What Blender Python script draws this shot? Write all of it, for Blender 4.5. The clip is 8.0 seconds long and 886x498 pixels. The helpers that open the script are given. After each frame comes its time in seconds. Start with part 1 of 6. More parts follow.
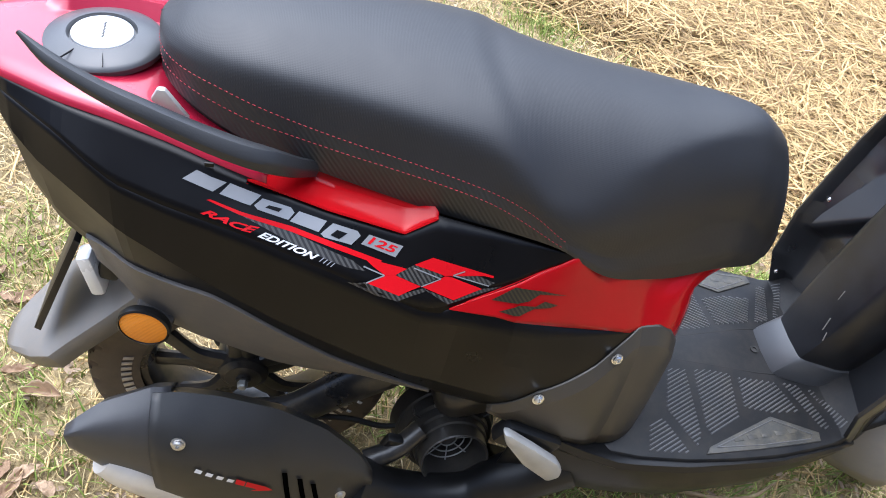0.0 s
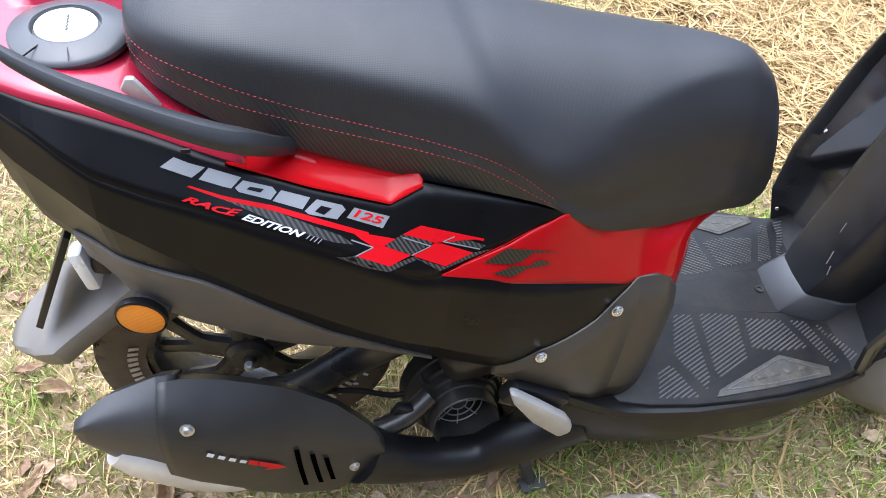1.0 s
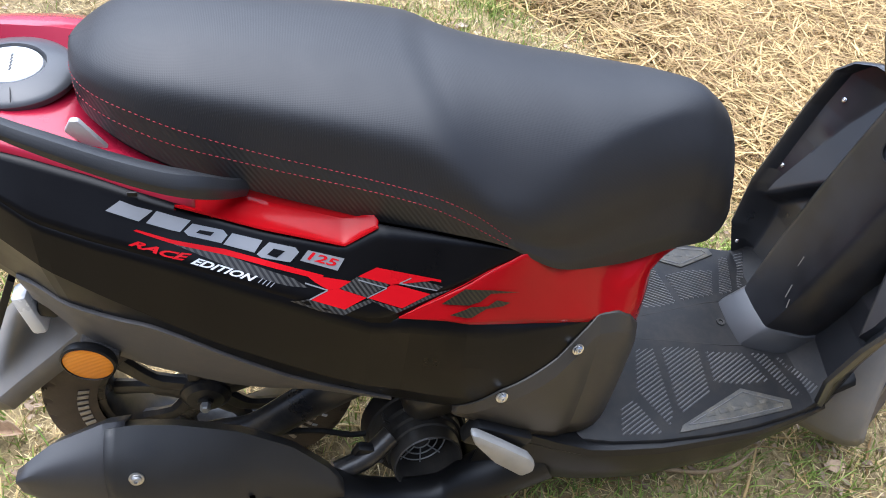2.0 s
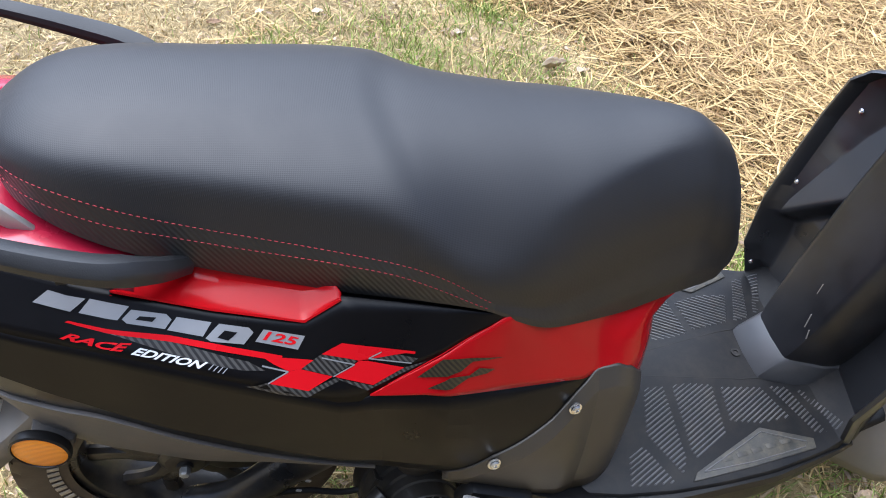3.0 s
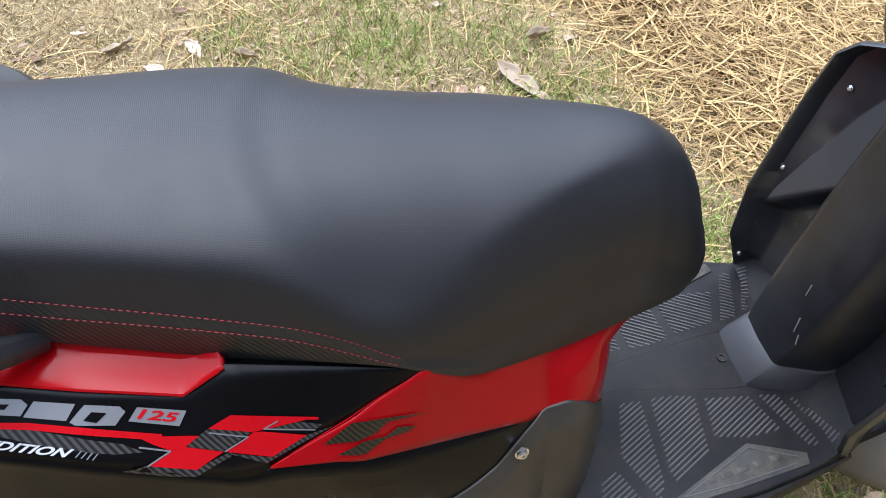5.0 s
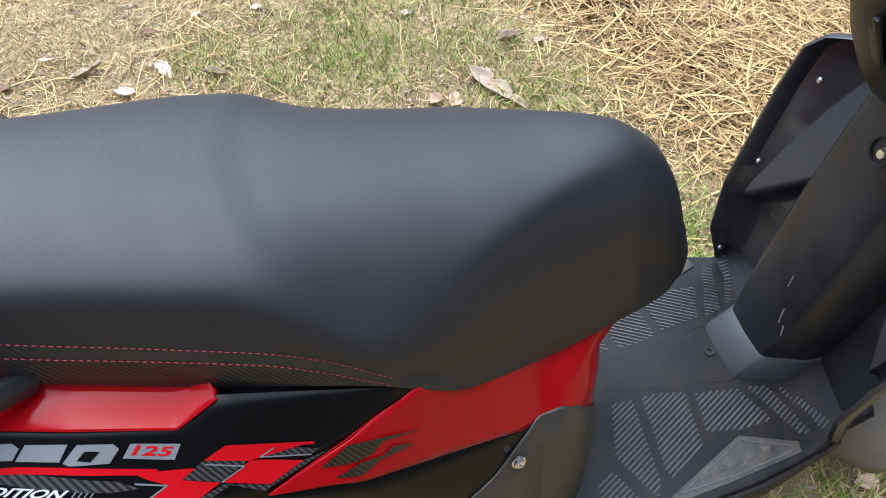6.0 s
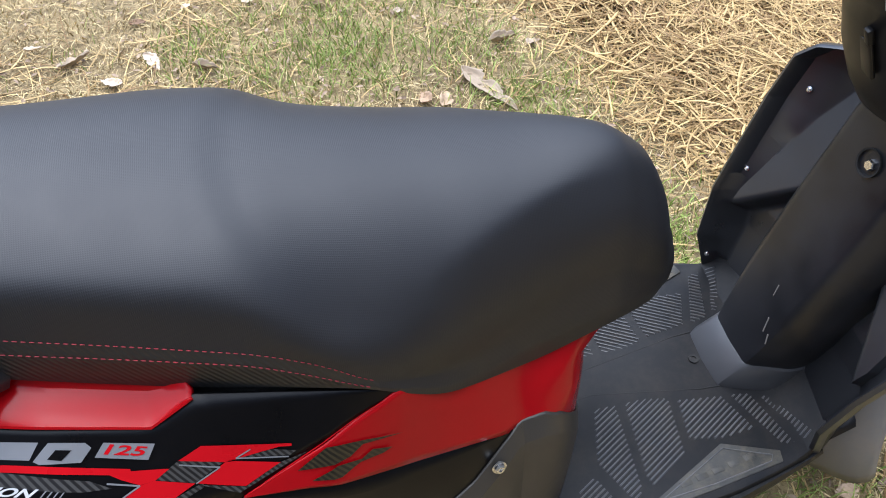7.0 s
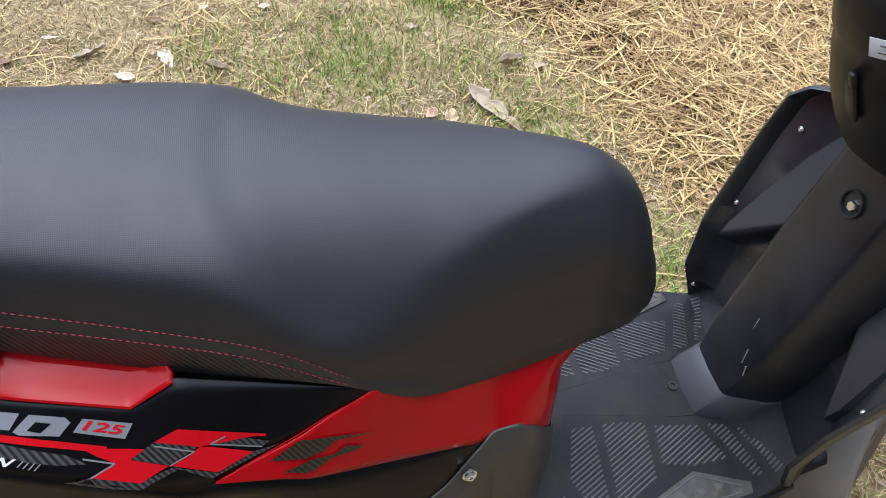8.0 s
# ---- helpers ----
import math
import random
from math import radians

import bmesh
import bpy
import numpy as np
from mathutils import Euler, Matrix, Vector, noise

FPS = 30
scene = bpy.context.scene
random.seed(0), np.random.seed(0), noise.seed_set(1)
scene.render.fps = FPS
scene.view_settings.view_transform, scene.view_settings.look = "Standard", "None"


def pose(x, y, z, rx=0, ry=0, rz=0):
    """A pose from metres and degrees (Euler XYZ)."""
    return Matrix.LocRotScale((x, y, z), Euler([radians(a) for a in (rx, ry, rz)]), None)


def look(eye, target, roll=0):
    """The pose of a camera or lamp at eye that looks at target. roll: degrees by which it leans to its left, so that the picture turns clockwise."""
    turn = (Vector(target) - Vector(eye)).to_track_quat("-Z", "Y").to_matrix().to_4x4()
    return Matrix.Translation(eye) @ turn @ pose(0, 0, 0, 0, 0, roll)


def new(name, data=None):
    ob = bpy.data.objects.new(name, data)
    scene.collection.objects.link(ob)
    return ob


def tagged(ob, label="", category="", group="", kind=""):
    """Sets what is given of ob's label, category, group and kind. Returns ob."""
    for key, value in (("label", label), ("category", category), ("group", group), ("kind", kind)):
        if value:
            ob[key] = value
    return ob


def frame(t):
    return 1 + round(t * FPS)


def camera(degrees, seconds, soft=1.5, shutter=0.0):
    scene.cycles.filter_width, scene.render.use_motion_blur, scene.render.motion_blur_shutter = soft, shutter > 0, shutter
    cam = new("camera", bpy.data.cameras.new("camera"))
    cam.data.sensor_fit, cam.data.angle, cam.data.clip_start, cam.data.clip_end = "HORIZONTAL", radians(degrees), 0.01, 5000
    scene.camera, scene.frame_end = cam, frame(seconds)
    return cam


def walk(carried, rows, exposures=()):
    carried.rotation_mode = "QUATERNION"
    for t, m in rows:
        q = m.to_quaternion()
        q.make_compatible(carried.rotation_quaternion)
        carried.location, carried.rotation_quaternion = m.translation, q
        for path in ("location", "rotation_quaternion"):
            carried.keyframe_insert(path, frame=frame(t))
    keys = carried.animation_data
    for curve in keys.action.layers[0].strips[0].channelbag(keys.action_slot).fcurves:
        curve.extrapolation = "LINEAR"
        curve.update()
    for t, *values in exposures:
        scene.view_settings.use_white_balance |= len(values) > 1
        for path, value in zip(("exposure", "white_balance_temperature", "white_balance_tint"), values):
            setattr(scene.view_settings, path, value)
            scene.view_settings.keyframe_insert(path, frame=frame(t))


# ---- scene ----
cam = camera(60.0, 8.0, soft=1.0)
PATH = [
    (0, (0.113, -0.802, 1.363), (0.45, 0.563, -0.059), 13.2),
    (0.1, (0.12, -0.804, 1.361), (0.481, 0.452, -0.018), 13.46),
    (0.2, (0.127, -0.806, 1.359), (0.499, 0.413, -0.05), 13.26),
    (0.3, (0.134, -0.809, 1.358), (0.489, 0.383, -0.079), 12.2),
    (0.4, (0.141, -0.811, 1.356), (0.476, 0.376, -0.089), 10.67),
    (0.5, (0.148, -0.813, 1.354), (0.485, 0.453, -0.157), 8.8),
    (0.7, (0.145, -0.807, 1.358), (0.464, 0.412, -0.065), 8.1),
    (1, (0.14, -0.797, 1.363), (0.45, 0.501, -0.127), 8.1),
    (1.2, (0.142, -0.793, 1.365), (0.417, 0.474, -0.024), 8.33),
    (1.5, (0.144, -0.787, 1.368), (0.516, 0.56, -0.062), 10.6),
    (1.7, (0.151, -0.787, 1.371), (0.543, 0.555, -0.059), 10.8),
    (2.8, (0.204, -0.686, 1.361), (0.536, 0.628, -0.11), 6.1),
    (3, (0.232, -0.665, 1.366), (0.566, 0.658, -0.095), 5.9),
    (3.2, (0.262, -0.644, 1.358), (0.599, 0.621, -0.019), 6.1),
    (3.5, (0.307, -0.613, 1.347), (0.562, 0.653, -0.18), 5),
    (4, (0.34, -0.582, 1.336), (0.577, 0.646, -0.225), 3.4),
    (4.3, (0.35, -0.582, 1.345), (0.513, 0.587, -0.144), 2.5),
    (4.5, (0.357, -0.582, 1.351), (0.569, 0.674, -0.191), 2.4),
    (4.7, (0.366, -0.572, 1.35), (0.61, 0.614, -0.114), 2.6),
    (5, (0.38, -0.556, 1.349), (0.625, 0.703, -0.185), 0.5),
    (5.2, (0.382, -0.549, 1.361), (0.623, 0.744, -0.146), -2.5),
    (6.3, (0.371, -0.546, 1.354), (0.68, 0.695, -0.184), -0.3),
    (6.5, (0.365, -0.548, 1.35), (0.662, 0.695, -0.188), 0.6),
    (6.7, (0.373, -0.544, 1.351), (0.651, 0.65, -0.1), -0.1),
    (7, (0.384, -0.539, 1.353), (0.706, 0.706, -0.179), 1.2),
    (7.2, (0.38, -0.532, 1.351), (0.719, 0.639, -0.106), 1.3),
    (7.3, (0.379, -0.528, 1.351), (0.758, 0.614, -0.12), 3.6),
    (7.5, (0.375, -0.521, 1.349), (0.752, 0.733, -0.162), 5.7),
    (7.7, (0.383, -0.538, 1.355), (0.684, 0.683, -0.07), 4.6),
    (8, (0.395, -0.564, 1.363), (0.72, 0.717, -0.138), 5.1),
]
walk(cam, [(t, look(eye, target, roll)) for t, eye, target, roll in PATH],
     exposures=[(0, 1.62, 5400, 9), (0.5, 1.52, 5400, 9), (1, 1.74, 5400, 9), (1.5, 1.52, 5400, 9), (3, 1.46, 5400, 9), (3.5, 1.36, 5400, 9), (4.5, 1.26, 5400, 9), (7.5, 1.12, 5400, 9), (8, 1.06, 5400, 9)])

# ---- light ----
world = bpy.data.worlds.new("sky")
scene.world = world
world.use_nodes = True
wn = world.node_tree
sky = wn.nodes.new("ShaderNodeTexSky")
sky.sky_type, sky.sun_disc = "NISHITA", False
sky.sun_elevation, sky.sun_rotation = radians(73), radians(-29)
sky.air_density, sky.dust_density, sky.ozone_density = 0.55, 5.0, 0.5
wn.links.new(sky.outputs[0], wn.nodes["Background"].inputs[0])
wn.nodes["Background"].inputs[1].default_value = 0.11
sun = new("sun", bpy.data.lights.new("sun", "SUN"))
sun.data.energy, sun.data.angle, sun.data.color = 2.2, radians(100), (1.0, 0.99, 0.97)
sun.matrix_world = look((-0.2, 0.5, 1.5), (0, 0, 0))

# ---- materials ----
def nodes_of(name):
    m = bpy.data.materials.new(name)
    m.use_nodes = True
    return m, m.node_tree, m.node_tree.nodes["Principled BSDF"]


def add(tree, kind, **inputs):
    n = tree.nodes.new(kind)
    for k, v in inputs.items():
        n.inputs[k].default_value = v
    return n


def material(name, color, rough=0.5, metal=0.0, vary=0.2, scale=8.0, bump=0.05, grain=300.0, coat=0.0, dust=0.0, dust_color=(0.28, 0.22, 0.15), spec=0.5):
    """A surface with broad tone changes, fine relief, uneven gloss and, if asked for, patchy dust."""
    m, tr, b = nodes_of(name)
    co = tr.nodes.new("ShaderNodeTexCoord")
    broad = add(tr, "ShaderNodeTexNoise", Scale=scale, Detail=5.0, Roughness=0.6)
    fine = add(tr, "ShaderNodeTexNoise", Scale=grain, Detail=2.0)
    for n in (broad, fine):
        tr.links.new(co.outputs["Object"], n.inputs["Vector"])
    ramp = tr.nodes.new("ShaderNodeValToRGB")
    ramp.color_ramp.elements[0].position, ramp.color_ramp.elements[1].position = 0.3, 0.72
    ramp.color_ramp.elements[0].color = (*[c * (1 - vary) for c in color], 1)
    ramp.color_ramp.elements[1].color = (*[min(1, c * (1 + vary)) for c in color], 1)
    tr.links.new(broad.outputs["Fac"], ramp.inputs[0])
    out = ramp.outputs[0]
    if dust > 0:
        spots = add(tr, "ShaderNodeTexNoise", Scale=scale * 2.3, Detail=9.0, Roughness=0.75)
        tr.links.new(co.outputs["Object"], spots.inputs["Vector"])
        mask = add(tr, "ShaderNodeMapRange", **{"From Min": 0.45, "From Max": 0.75, "To Min": 0.0, "To Max": dust})
        tr.links.new(spots.outputs["Fac"], mask.inputs["Value"])
        mix = tr.nodes.new("ShaderNodeMix")
        mix.data_type = "RGBA"
        mix.inputs["B"].default_value = (0, 0, 0, 1)
        tr.links.new(mask.outputs[0], mix.inputs["Factor"])
        tr.links.new(out, mix.inputs[6])
        mix.inputs[7].default_value = (*dust_color, 1)
        out = mix.outputs[2]
    tr.links.new(out, b.inputs["Base Color"])
    gloss = add(tr, "ShaderNodeMapRange", **{"From Min": 0.3, "From Max": 0.7, "To Min": max(0.02, rough - 0.06), "To Max": min(1, rough + 0.08)})
    tr.links.new(broad.outputs["Fac"], gloss.inputs["Value"])
    tr.links.new(gloss.outputs[0], b.inputs["Roughness"])
    if bump > 0:
        bp = add(tr, "ShaderNodeBump", Strength=bump, Distance=0.001)
        tr.links.new(fine.outputs["Fac"], bp.inputs["Height"])
        tr.links.new(bp.outputs[0], b.inputs["Normal"])
    b.inputs["Metallic"].default_value = metal
    b.inputs["Coat Weight"].default_value = coat
    b.inputs["Coat Roughness"].default_value = 0.04
    b.inputs["Specular IOR Level"].default_value = spec
    return m


def woven(name, color, rough, pitch, strength, angle=0.0, both=True, axes="xy", rough_spread=0.06):
    """Cover material with a fine pressed pattern: a grid (both) or slanting ribs."""
    m, tr, b = nodes_of(name)
    co = tr.nodes.new("ShaderNodeTexCoord")
    mp = tr.nodes.new("ShaderNodeMapping")
    mp.inputs["Rotation"].default_value = (0, radians(angle) if axes == "xz" else 0, radians(angle) if axes == "xy" else 0)
    tr.links.new(co.outputs["Object"], mp.inputs["Vector"])
    heights = []
    for d in (["X", "Y"] if both else ["X"]):
        w = add(tr, "ShaderNodeTexWave", Scale=0.314 / pitch, Distortion=0.0)
        w.bands_direction = d
        tr.links.new(mp.outputs[0], w.inputs["Vector"])
        heights.append(w.outputs["Fac"])
    h = heights[0]
    if both:
        mul = tr.nodes.new("ShaderNodeMath")
        mul.operation = "MULTIPLY"
        tr.links.new(heights[0], mul.inputs[0])
        tr.links.new(heights[1], mul.inputs[1])
        h = mul.outputs[0]
    broad = add(tr, "ShaderNodeTexNoise", Scale=6.0, Detail=6.0, Roughness=0.65)
    tr.links.new(co.outputs["Object"], broad.inputs["Vector"])
    ramp = tr.nodes.new("ShaderNodeValToRGB")
    ramp.color_ramp.elements[0].position, ramp.color_ramp.elements[1].position = 0.3, 0.75
    ramp.color_ramp.elements[0].color = (*[c * 0.8 for c in color], 1)
    ramp.color_ramp.elements[1].color = (*[c * 1.25 for c in color], 1)
    tr.links.new(broad.outputs["Fac"], ramp.inputs[0])
    tr.links.new(ramp.outputs[0], b.inputs["Base Color"])
    gloss = add(tr, "ShaderNodeMapRange", **{"From Min": 0.3, "From Max": 0.7, "To Min": rough - rough_spread, "To Max": rough + rough_spread})
    tr.links.new(broad.outputs["Fac"], gloss.inputs["Value"])
    tr.links.new(gloss.outputs[0], b.inputs["Roughness"])
    b.inputs["Specular IOR Level"].default_value = 0.62
    bp = add(tr, "ShaderNodeBump", Strength=strength, Distance=0.0006)
    tr.links.new(h, bp.inputs["Height"])
    tr.links.new(bp.outputs[0], b.inputs["Normal"])
    return m


def strand(name, dark, light, rough=0.75, thin=0.0):
    """Blades and stalks: every one takes its own tone."""
    m, tr, b = nodes_of(name)
    g = tr.nodes.new("ShaderNodeNewGeometry")
    ramp = tr.nodes.new("ShaderNodeValToRGB")
    ramp.color_ramp.elements[0].color, ramp.color_ramp.elements[1].color = (*dark, 1), (*light, 1)
    tr.links.new(g.outputs["Random Per Island"], ramp.inputs[0])
    tr.links.new(ramp.outputs[0], b.inputs["Base Color"])
    b.inputs["Roughness"].default_value = rough
    return m


RED = material("red_gloss_paint", (0.335, 0.0022, 0.0048), 0.18, vary=0.05, bump=0.01, coat=0.1, spec=0.12)
DEEP_RED = material("deep_red_metallic_paint", (0.36, 0.01, 0.035), 0.22, metal=0.2, vary=0.08, bump=0.01, coat=0.45, spec=0.5)
SATIN = material("black_satin_paint", (0.0032, 0.003, 0.0036), 0.31, vary=0.3, bump=0.02, coat=0.0, spec=0.17)
PLASTIC = material("black_moulded_plastic", (0.0065, 0.0064, 0.0067), 0.4, vary=0.25, bump=0.08, grain=900, dust=0.0, spec=0.33)
MATTE = material("dark_grey_moulded_plastic", (0.035, 0.035, 0.037), 0.5, vary=0.2, bump=0.15, grain=900, dust=0.25)
SHIELD = material("matt_black_heat_shield", (0.016, 0.0155, 0.0152), 0.42, vary=0.25, bump=0.12, grain=900)
END_SHIELD = material("grey_black_end_shield", (0.036, 0.0355, 0.0375), 0.42, vary=0.2, bump=0.1, grain=900)
COLLAR = material("blue_grey_moulded_plastic", (0.058, 0.059, 0.063), 0.36, vary=0.15, bump=0.1, grain=900)
COLUMN = material("scuffed_black_column_plastic", (0.014, 0.0145, 0.017), 0.36, vary=0.35, scale=14, bump=0.1, grain=900, spec=0.5)
RAIL = material("grey_black_grained_plastic", (0.017, 0.0175, 0.019), 0.42, vary=0.2, bump=0.2, grain=700)
# Ribs far paler than the floor: highlights put into their colour, plus patchy dust.
RIB = material("highlit_dusty_rib_plastic", (0.08, 0.08, 0.083), 0.4, vary=0.3, scale=14, bump=0.12, grain=900, dust=0.3, dust_color=(0.22, 0.18, 0.12))
PEG = material("worn_silver_paint", (0.42, 0.415, 0.4), 0.45, metal=0.3, vary=0.2, bump=0.1, grain=600, dust=0.2)
EMBLEM = material("worn_dusty_floor_plate", (0.035, 0.034, 0.03), 0.55, vary=0.35, scale=25, bump=0.3, grain=600, dust=0.65, dust_color=(0.13, 0.11, 0.07))
APRON = material("leg_shield_plastic", (0.02, 0.021, 0.024), 0.33, vary=0.2, bump=0.08, grain=900, spec=0.8)
SIDE_MARK = material("pale_sidewall_mark", (0.42, 0.37, 0.3), 0.7, vary=0.25, scale=40, bump=0.1)
SHROUD = material("dusty_black_engine_plastic", (0.03, 0.028, 0.026), 0.38, vary=0.3, bump=0.1, grain=700, dust=0.3, dust_color=(0.12, 0.1, 0.07))
GUARD = material("dark_grey_matt_guard", (0.1, 0.094, 0.09), 0.55, vary=0.2, bump=0.12, grain=900, dust=0.2)
GREY = material("grey_moulded_plastic", (0.175, 0.166, 0.156), 0.5, vary=0.12, bump=0.1, grain=900, dust=0.25)
BRONZE = material("bronze_grey_paint", (0.056, 0.05, 0.042), 0.42, metal=0.3, vary=0.12, bump=0.06, grain=1200)
FLOOR = material("floor_plastic", (0.009, 0.0092, 0.0102), 0.47, vary=0.15, scale=9, bump=0.12, grain=900, dust=0.08, dust_color=(0.2, 0.165, 0.11), spec=0.22)
RUBBER = material("dusty_tyre_rubber", (0.062, 0.048, 0.038), 0.6, vary=0.3, bump=0.3, grain=500, dust=0.45, dust_color=(0.15, 0.11, 0.075))
ALLOY_BLACK = material("black_alloy", (0.014, 0.014, 0.015), 0.3, vary=0.3, bump=0.05, dust=0.2)
STEEL = material("brushed_steel", (0.55, 0.54, 0.52), 0.35, metal=1.0, vary=0.15, bump=0.05, grain=400)
CAST = material("cast_aluminium", (0.42, 0.42, 0.41), 0.5, metal=0.5, vary=0.2, bump=0.2, grain=500)
CAN = material("worn_silver_silencer", (0.62, 0.61, 0.6), 0.38, metal=0.45, vary=0.2, bump=0.08, grain=500, dust=0.1)
CHROME = material("bright_zinc", (0.75, 0.75, 0.74), 0.22, metal=1.0, vary=0.1, bump=0.03)
SILVER = material("silver_foil", (0.26, 0.265, 0.275), 0.35, metal=0.3, vary=0.06, bump=0.02)
WHITE = material("white_print", (0.6, 0.6, 0.6), 0.4, vary=0.05, bump=0.02)
CAP_WHITE = material("satin_aluminium_cap", (0.82, 0.83, 0.85), 0.28, metal=0.15, vary=0.03, bump=0.02)
RED_PRINT = material("red_print", (0.5, 0.003, 0.008), 0.3, vary=0.05, bump=0.01, spec=0.15)
THREAD = material("red_thread", (0.22, 0.012, 0.02), 0.7, vary=0.2, bump=0.2, grain=2000)
VINYL = woven("seat_vinyl", (0.0085, 0.0085, 0.0102), 0.54, 0.0017, 0.15)
CARBON = woven("seat_band_carbon_vinyl", (0.013, 0.013, 0.013), 0.48, 0.005, 0.5, angle=35, both=False, axes="xz")
SLOT = material("slot_shade_black", (0.001, 0.001, 0.001), 0.9, vary=0.1, bump=0, spec=0.0)
INNER = material("dark_underside", (0.006, 0.006, 0.006), 0.7, vary=0.3, bump=0.1, dust=0.05)


def carbon_print(name, dark, light):
    m, tr, b = nodes_of(name)
    co = tr.nodes.new("ShaderNodeTexCoord")
    mp = tr.nodes.new("ShaderNodeMapping")
    mp.inputs["Rotation"].default_value = (0, radians(38), 0)
    tr.links.new(co.outputs["Object"], mp.inputs["Vector"])
    w = add(tr, "ShaderNodeTexWave", Scale=0.314 / 0.0042)
    w.bands_direction = "X"
    tr.links.new(mp.outputs[0], w.inputs["Vector"])
    ramp = tr.nodes.new("ShaderNodeValToRGB")
    ramp.color_ramp.elements[0].position, ramp.color_ramp.elements[1].position = 0.35, 0.65
    ramp.color_ramp.elements[0].color, ramp.color_ramp.elements[1].color = dark, light
    tr.links.new(w.outputs["Fac"], ramp.inputs[0])
    tr.links.new(ramp.outputs[0], b.inputs["Base Color"])
    b.inputs["Roughness"].default_value = 0.35
    return m


CARBON_PRINT = carbon_print("carbon_stripe_print", (0.01, 0.009, 0.009, 1), (0.06, 0.058, 0.054, 1))
CARBON_FLASH = carbon_print("olive_stripe_print", (0.008, 0.007, 0.004, 1), (0.035, 0.027, 0.012, 1))


def amber():
    m, tr, b = nodes_of("amber_prismatic_lens")
    b.inputs["Base Color"].default_value = (0.8, 0.27, 0.006, 1)
    b.inputs["Roughness"].default_value = 0.2
    b.inputs["Coat Weight"].default_value = 0.3
    co = tr.nodes.new("ShaderNodeTexCoord")
    mp = tr.nodes.new("ShaderNodeMapping")
    mp.inputs["Rotation"].default_value = (0, radians(30), 0)
    v = add(tr, "ShaderNodeTexWave", Scale=150.0, Distortion=0.0)
    v.bands_direction = "DIAGONAL"
    tr.links.new(co.outputs["Object"], mp.inputs["Vector"])
    tr.links.new(mp.outputs[0], v.inputs["Vector"])
    bp = add(tr, "ShaderNodeBump", Strength=0.5, Distance=0.001)
    tr.links.new(v.outputs["Fac"], bp.inputs["Height"])
    tr.links.new(bp.outputs[0], b.inputs["Normal"])
    return m


AMBER = amber()

STRAW = strand("straw_stalk", (0.19, 0.105, 0.03), (0.66, 0.47, 0.19), 0.6)
DRY = strand("dry_grass_blade", (0.19, 0.14, 0.05), (0.78, 0.62, 0.32), 0.75)
GREEN = strand("green_grass_blade", (0.12, 0.19, 0.022), (0.4, 0.47, 0.11), 0.65)


def soil():
    m, tr, b = nodes_of("dry_soil_with_litter")
    co = tr.nodes.new("ShaderNodeTexCoord")
    a = add(tr, "ShaderNodeTexNoise", Scale=3.0, Detail=8.0, Roughness=0.7)
    c = add(tr, "ShaderNodeTexNoise", Scale=70.0, Detail=6.0, Roughness=0.7)
    for n in (a, c):
        tr.links.new(co.outputs["Object"], n.inputs["Vector"])
    r1 = tr.nodes.new("ShaderNodeValToRGB")
    r1.color_ramp.elements[0].position, r1.color_ramp.elements[1].position = 0.35, 0.68
    r1.color_ramp.elements[0].color, r1.color_ramp.elements[1].color = (0.2, 0.15, 0.075, 1), (0.44, 0.34, 0.18, 1)
    r2 = tr.nodes.new("ShaderNodeValToRGB")
    r2.color_ramp.elements[0].position, r2.color_ramp.elements[1].position = 0.3, 0.75
    r2.color_ramp.elements[0].color, r2.color_ramp.elements[1].color = (0.45, 0.45, 0.45, 1), (1.5, 1.45, 1.35, 1)
    tr.links.new(a.outputs["Fac"], r1.inputs[0])
    tr.links.new(c.outputs["Fac"], r2.inputs[0])
    mix = tr.nodes.new("ShaderNodeMix")
    mix.data_type, mix.blend_type = "RGBA", "MULTIPLY"
    mix.inputs["Factor"].default_value = 1.0
    tr.links.new(r1.outputs[0], mix.inputs[6])
    tr.links.new(r2.outputs[0], mix.inputs[7])
    tr.links.new(mix.outputs[2], b.inputs["Base Color"])
    b.inputs["Roughness"].default_value = 0.95
    bp = add(tr, "ShaderNodeBump", Strength=0.9, Distance=0.01)
    tr.links.new(c.outputs["Fac"], bp.inputs["Height"])
    tr.links.new(bp.outputs[0], b.inputs["Normal"])
    return m


SOIL = soil()


# ---- mesh helpers ----
def make(name, verts, faces, mat, parent=None, label="", sharp=35, smooth=True, out=None):
    me = bpy.data.meshes.new(name)
    me.from_pydata([tuple(v) for v in verts], [], faces)
    bm = bmesh.new()
    bm.from_mesh(me)
    bmesh.ops.remove_doubles(bm, verts=bm.verts, dist=1e-6)
    bmesh.ops.recalc_face_normals(bm, faces=bm.faces)
    if out and sum((f.normal * f.calc_area() for f in bm.faces), Vector()).dot(Vector(out)) < 0:
        bmesh.ops.reverse_faces(bm, faces=bm.faces)
    bm.to_mesh(me)
    bm.free()
    return link(name, me, mat, parent, label, sharp, smooth)


def link(name, me, mat, parent=None, label="", sharp=35, smooth=True):
    me.polygons.foreach_set("use_smooth", [smooth] * len(me.polygons))
    if smooth:
        me.set_sharp_from_angle(angle=radians(sharp))
    me.materials.append(mat)
    ob = new(name, me)
    ob.parent = parent
    if label:
        ob["label"] = label
    return ob


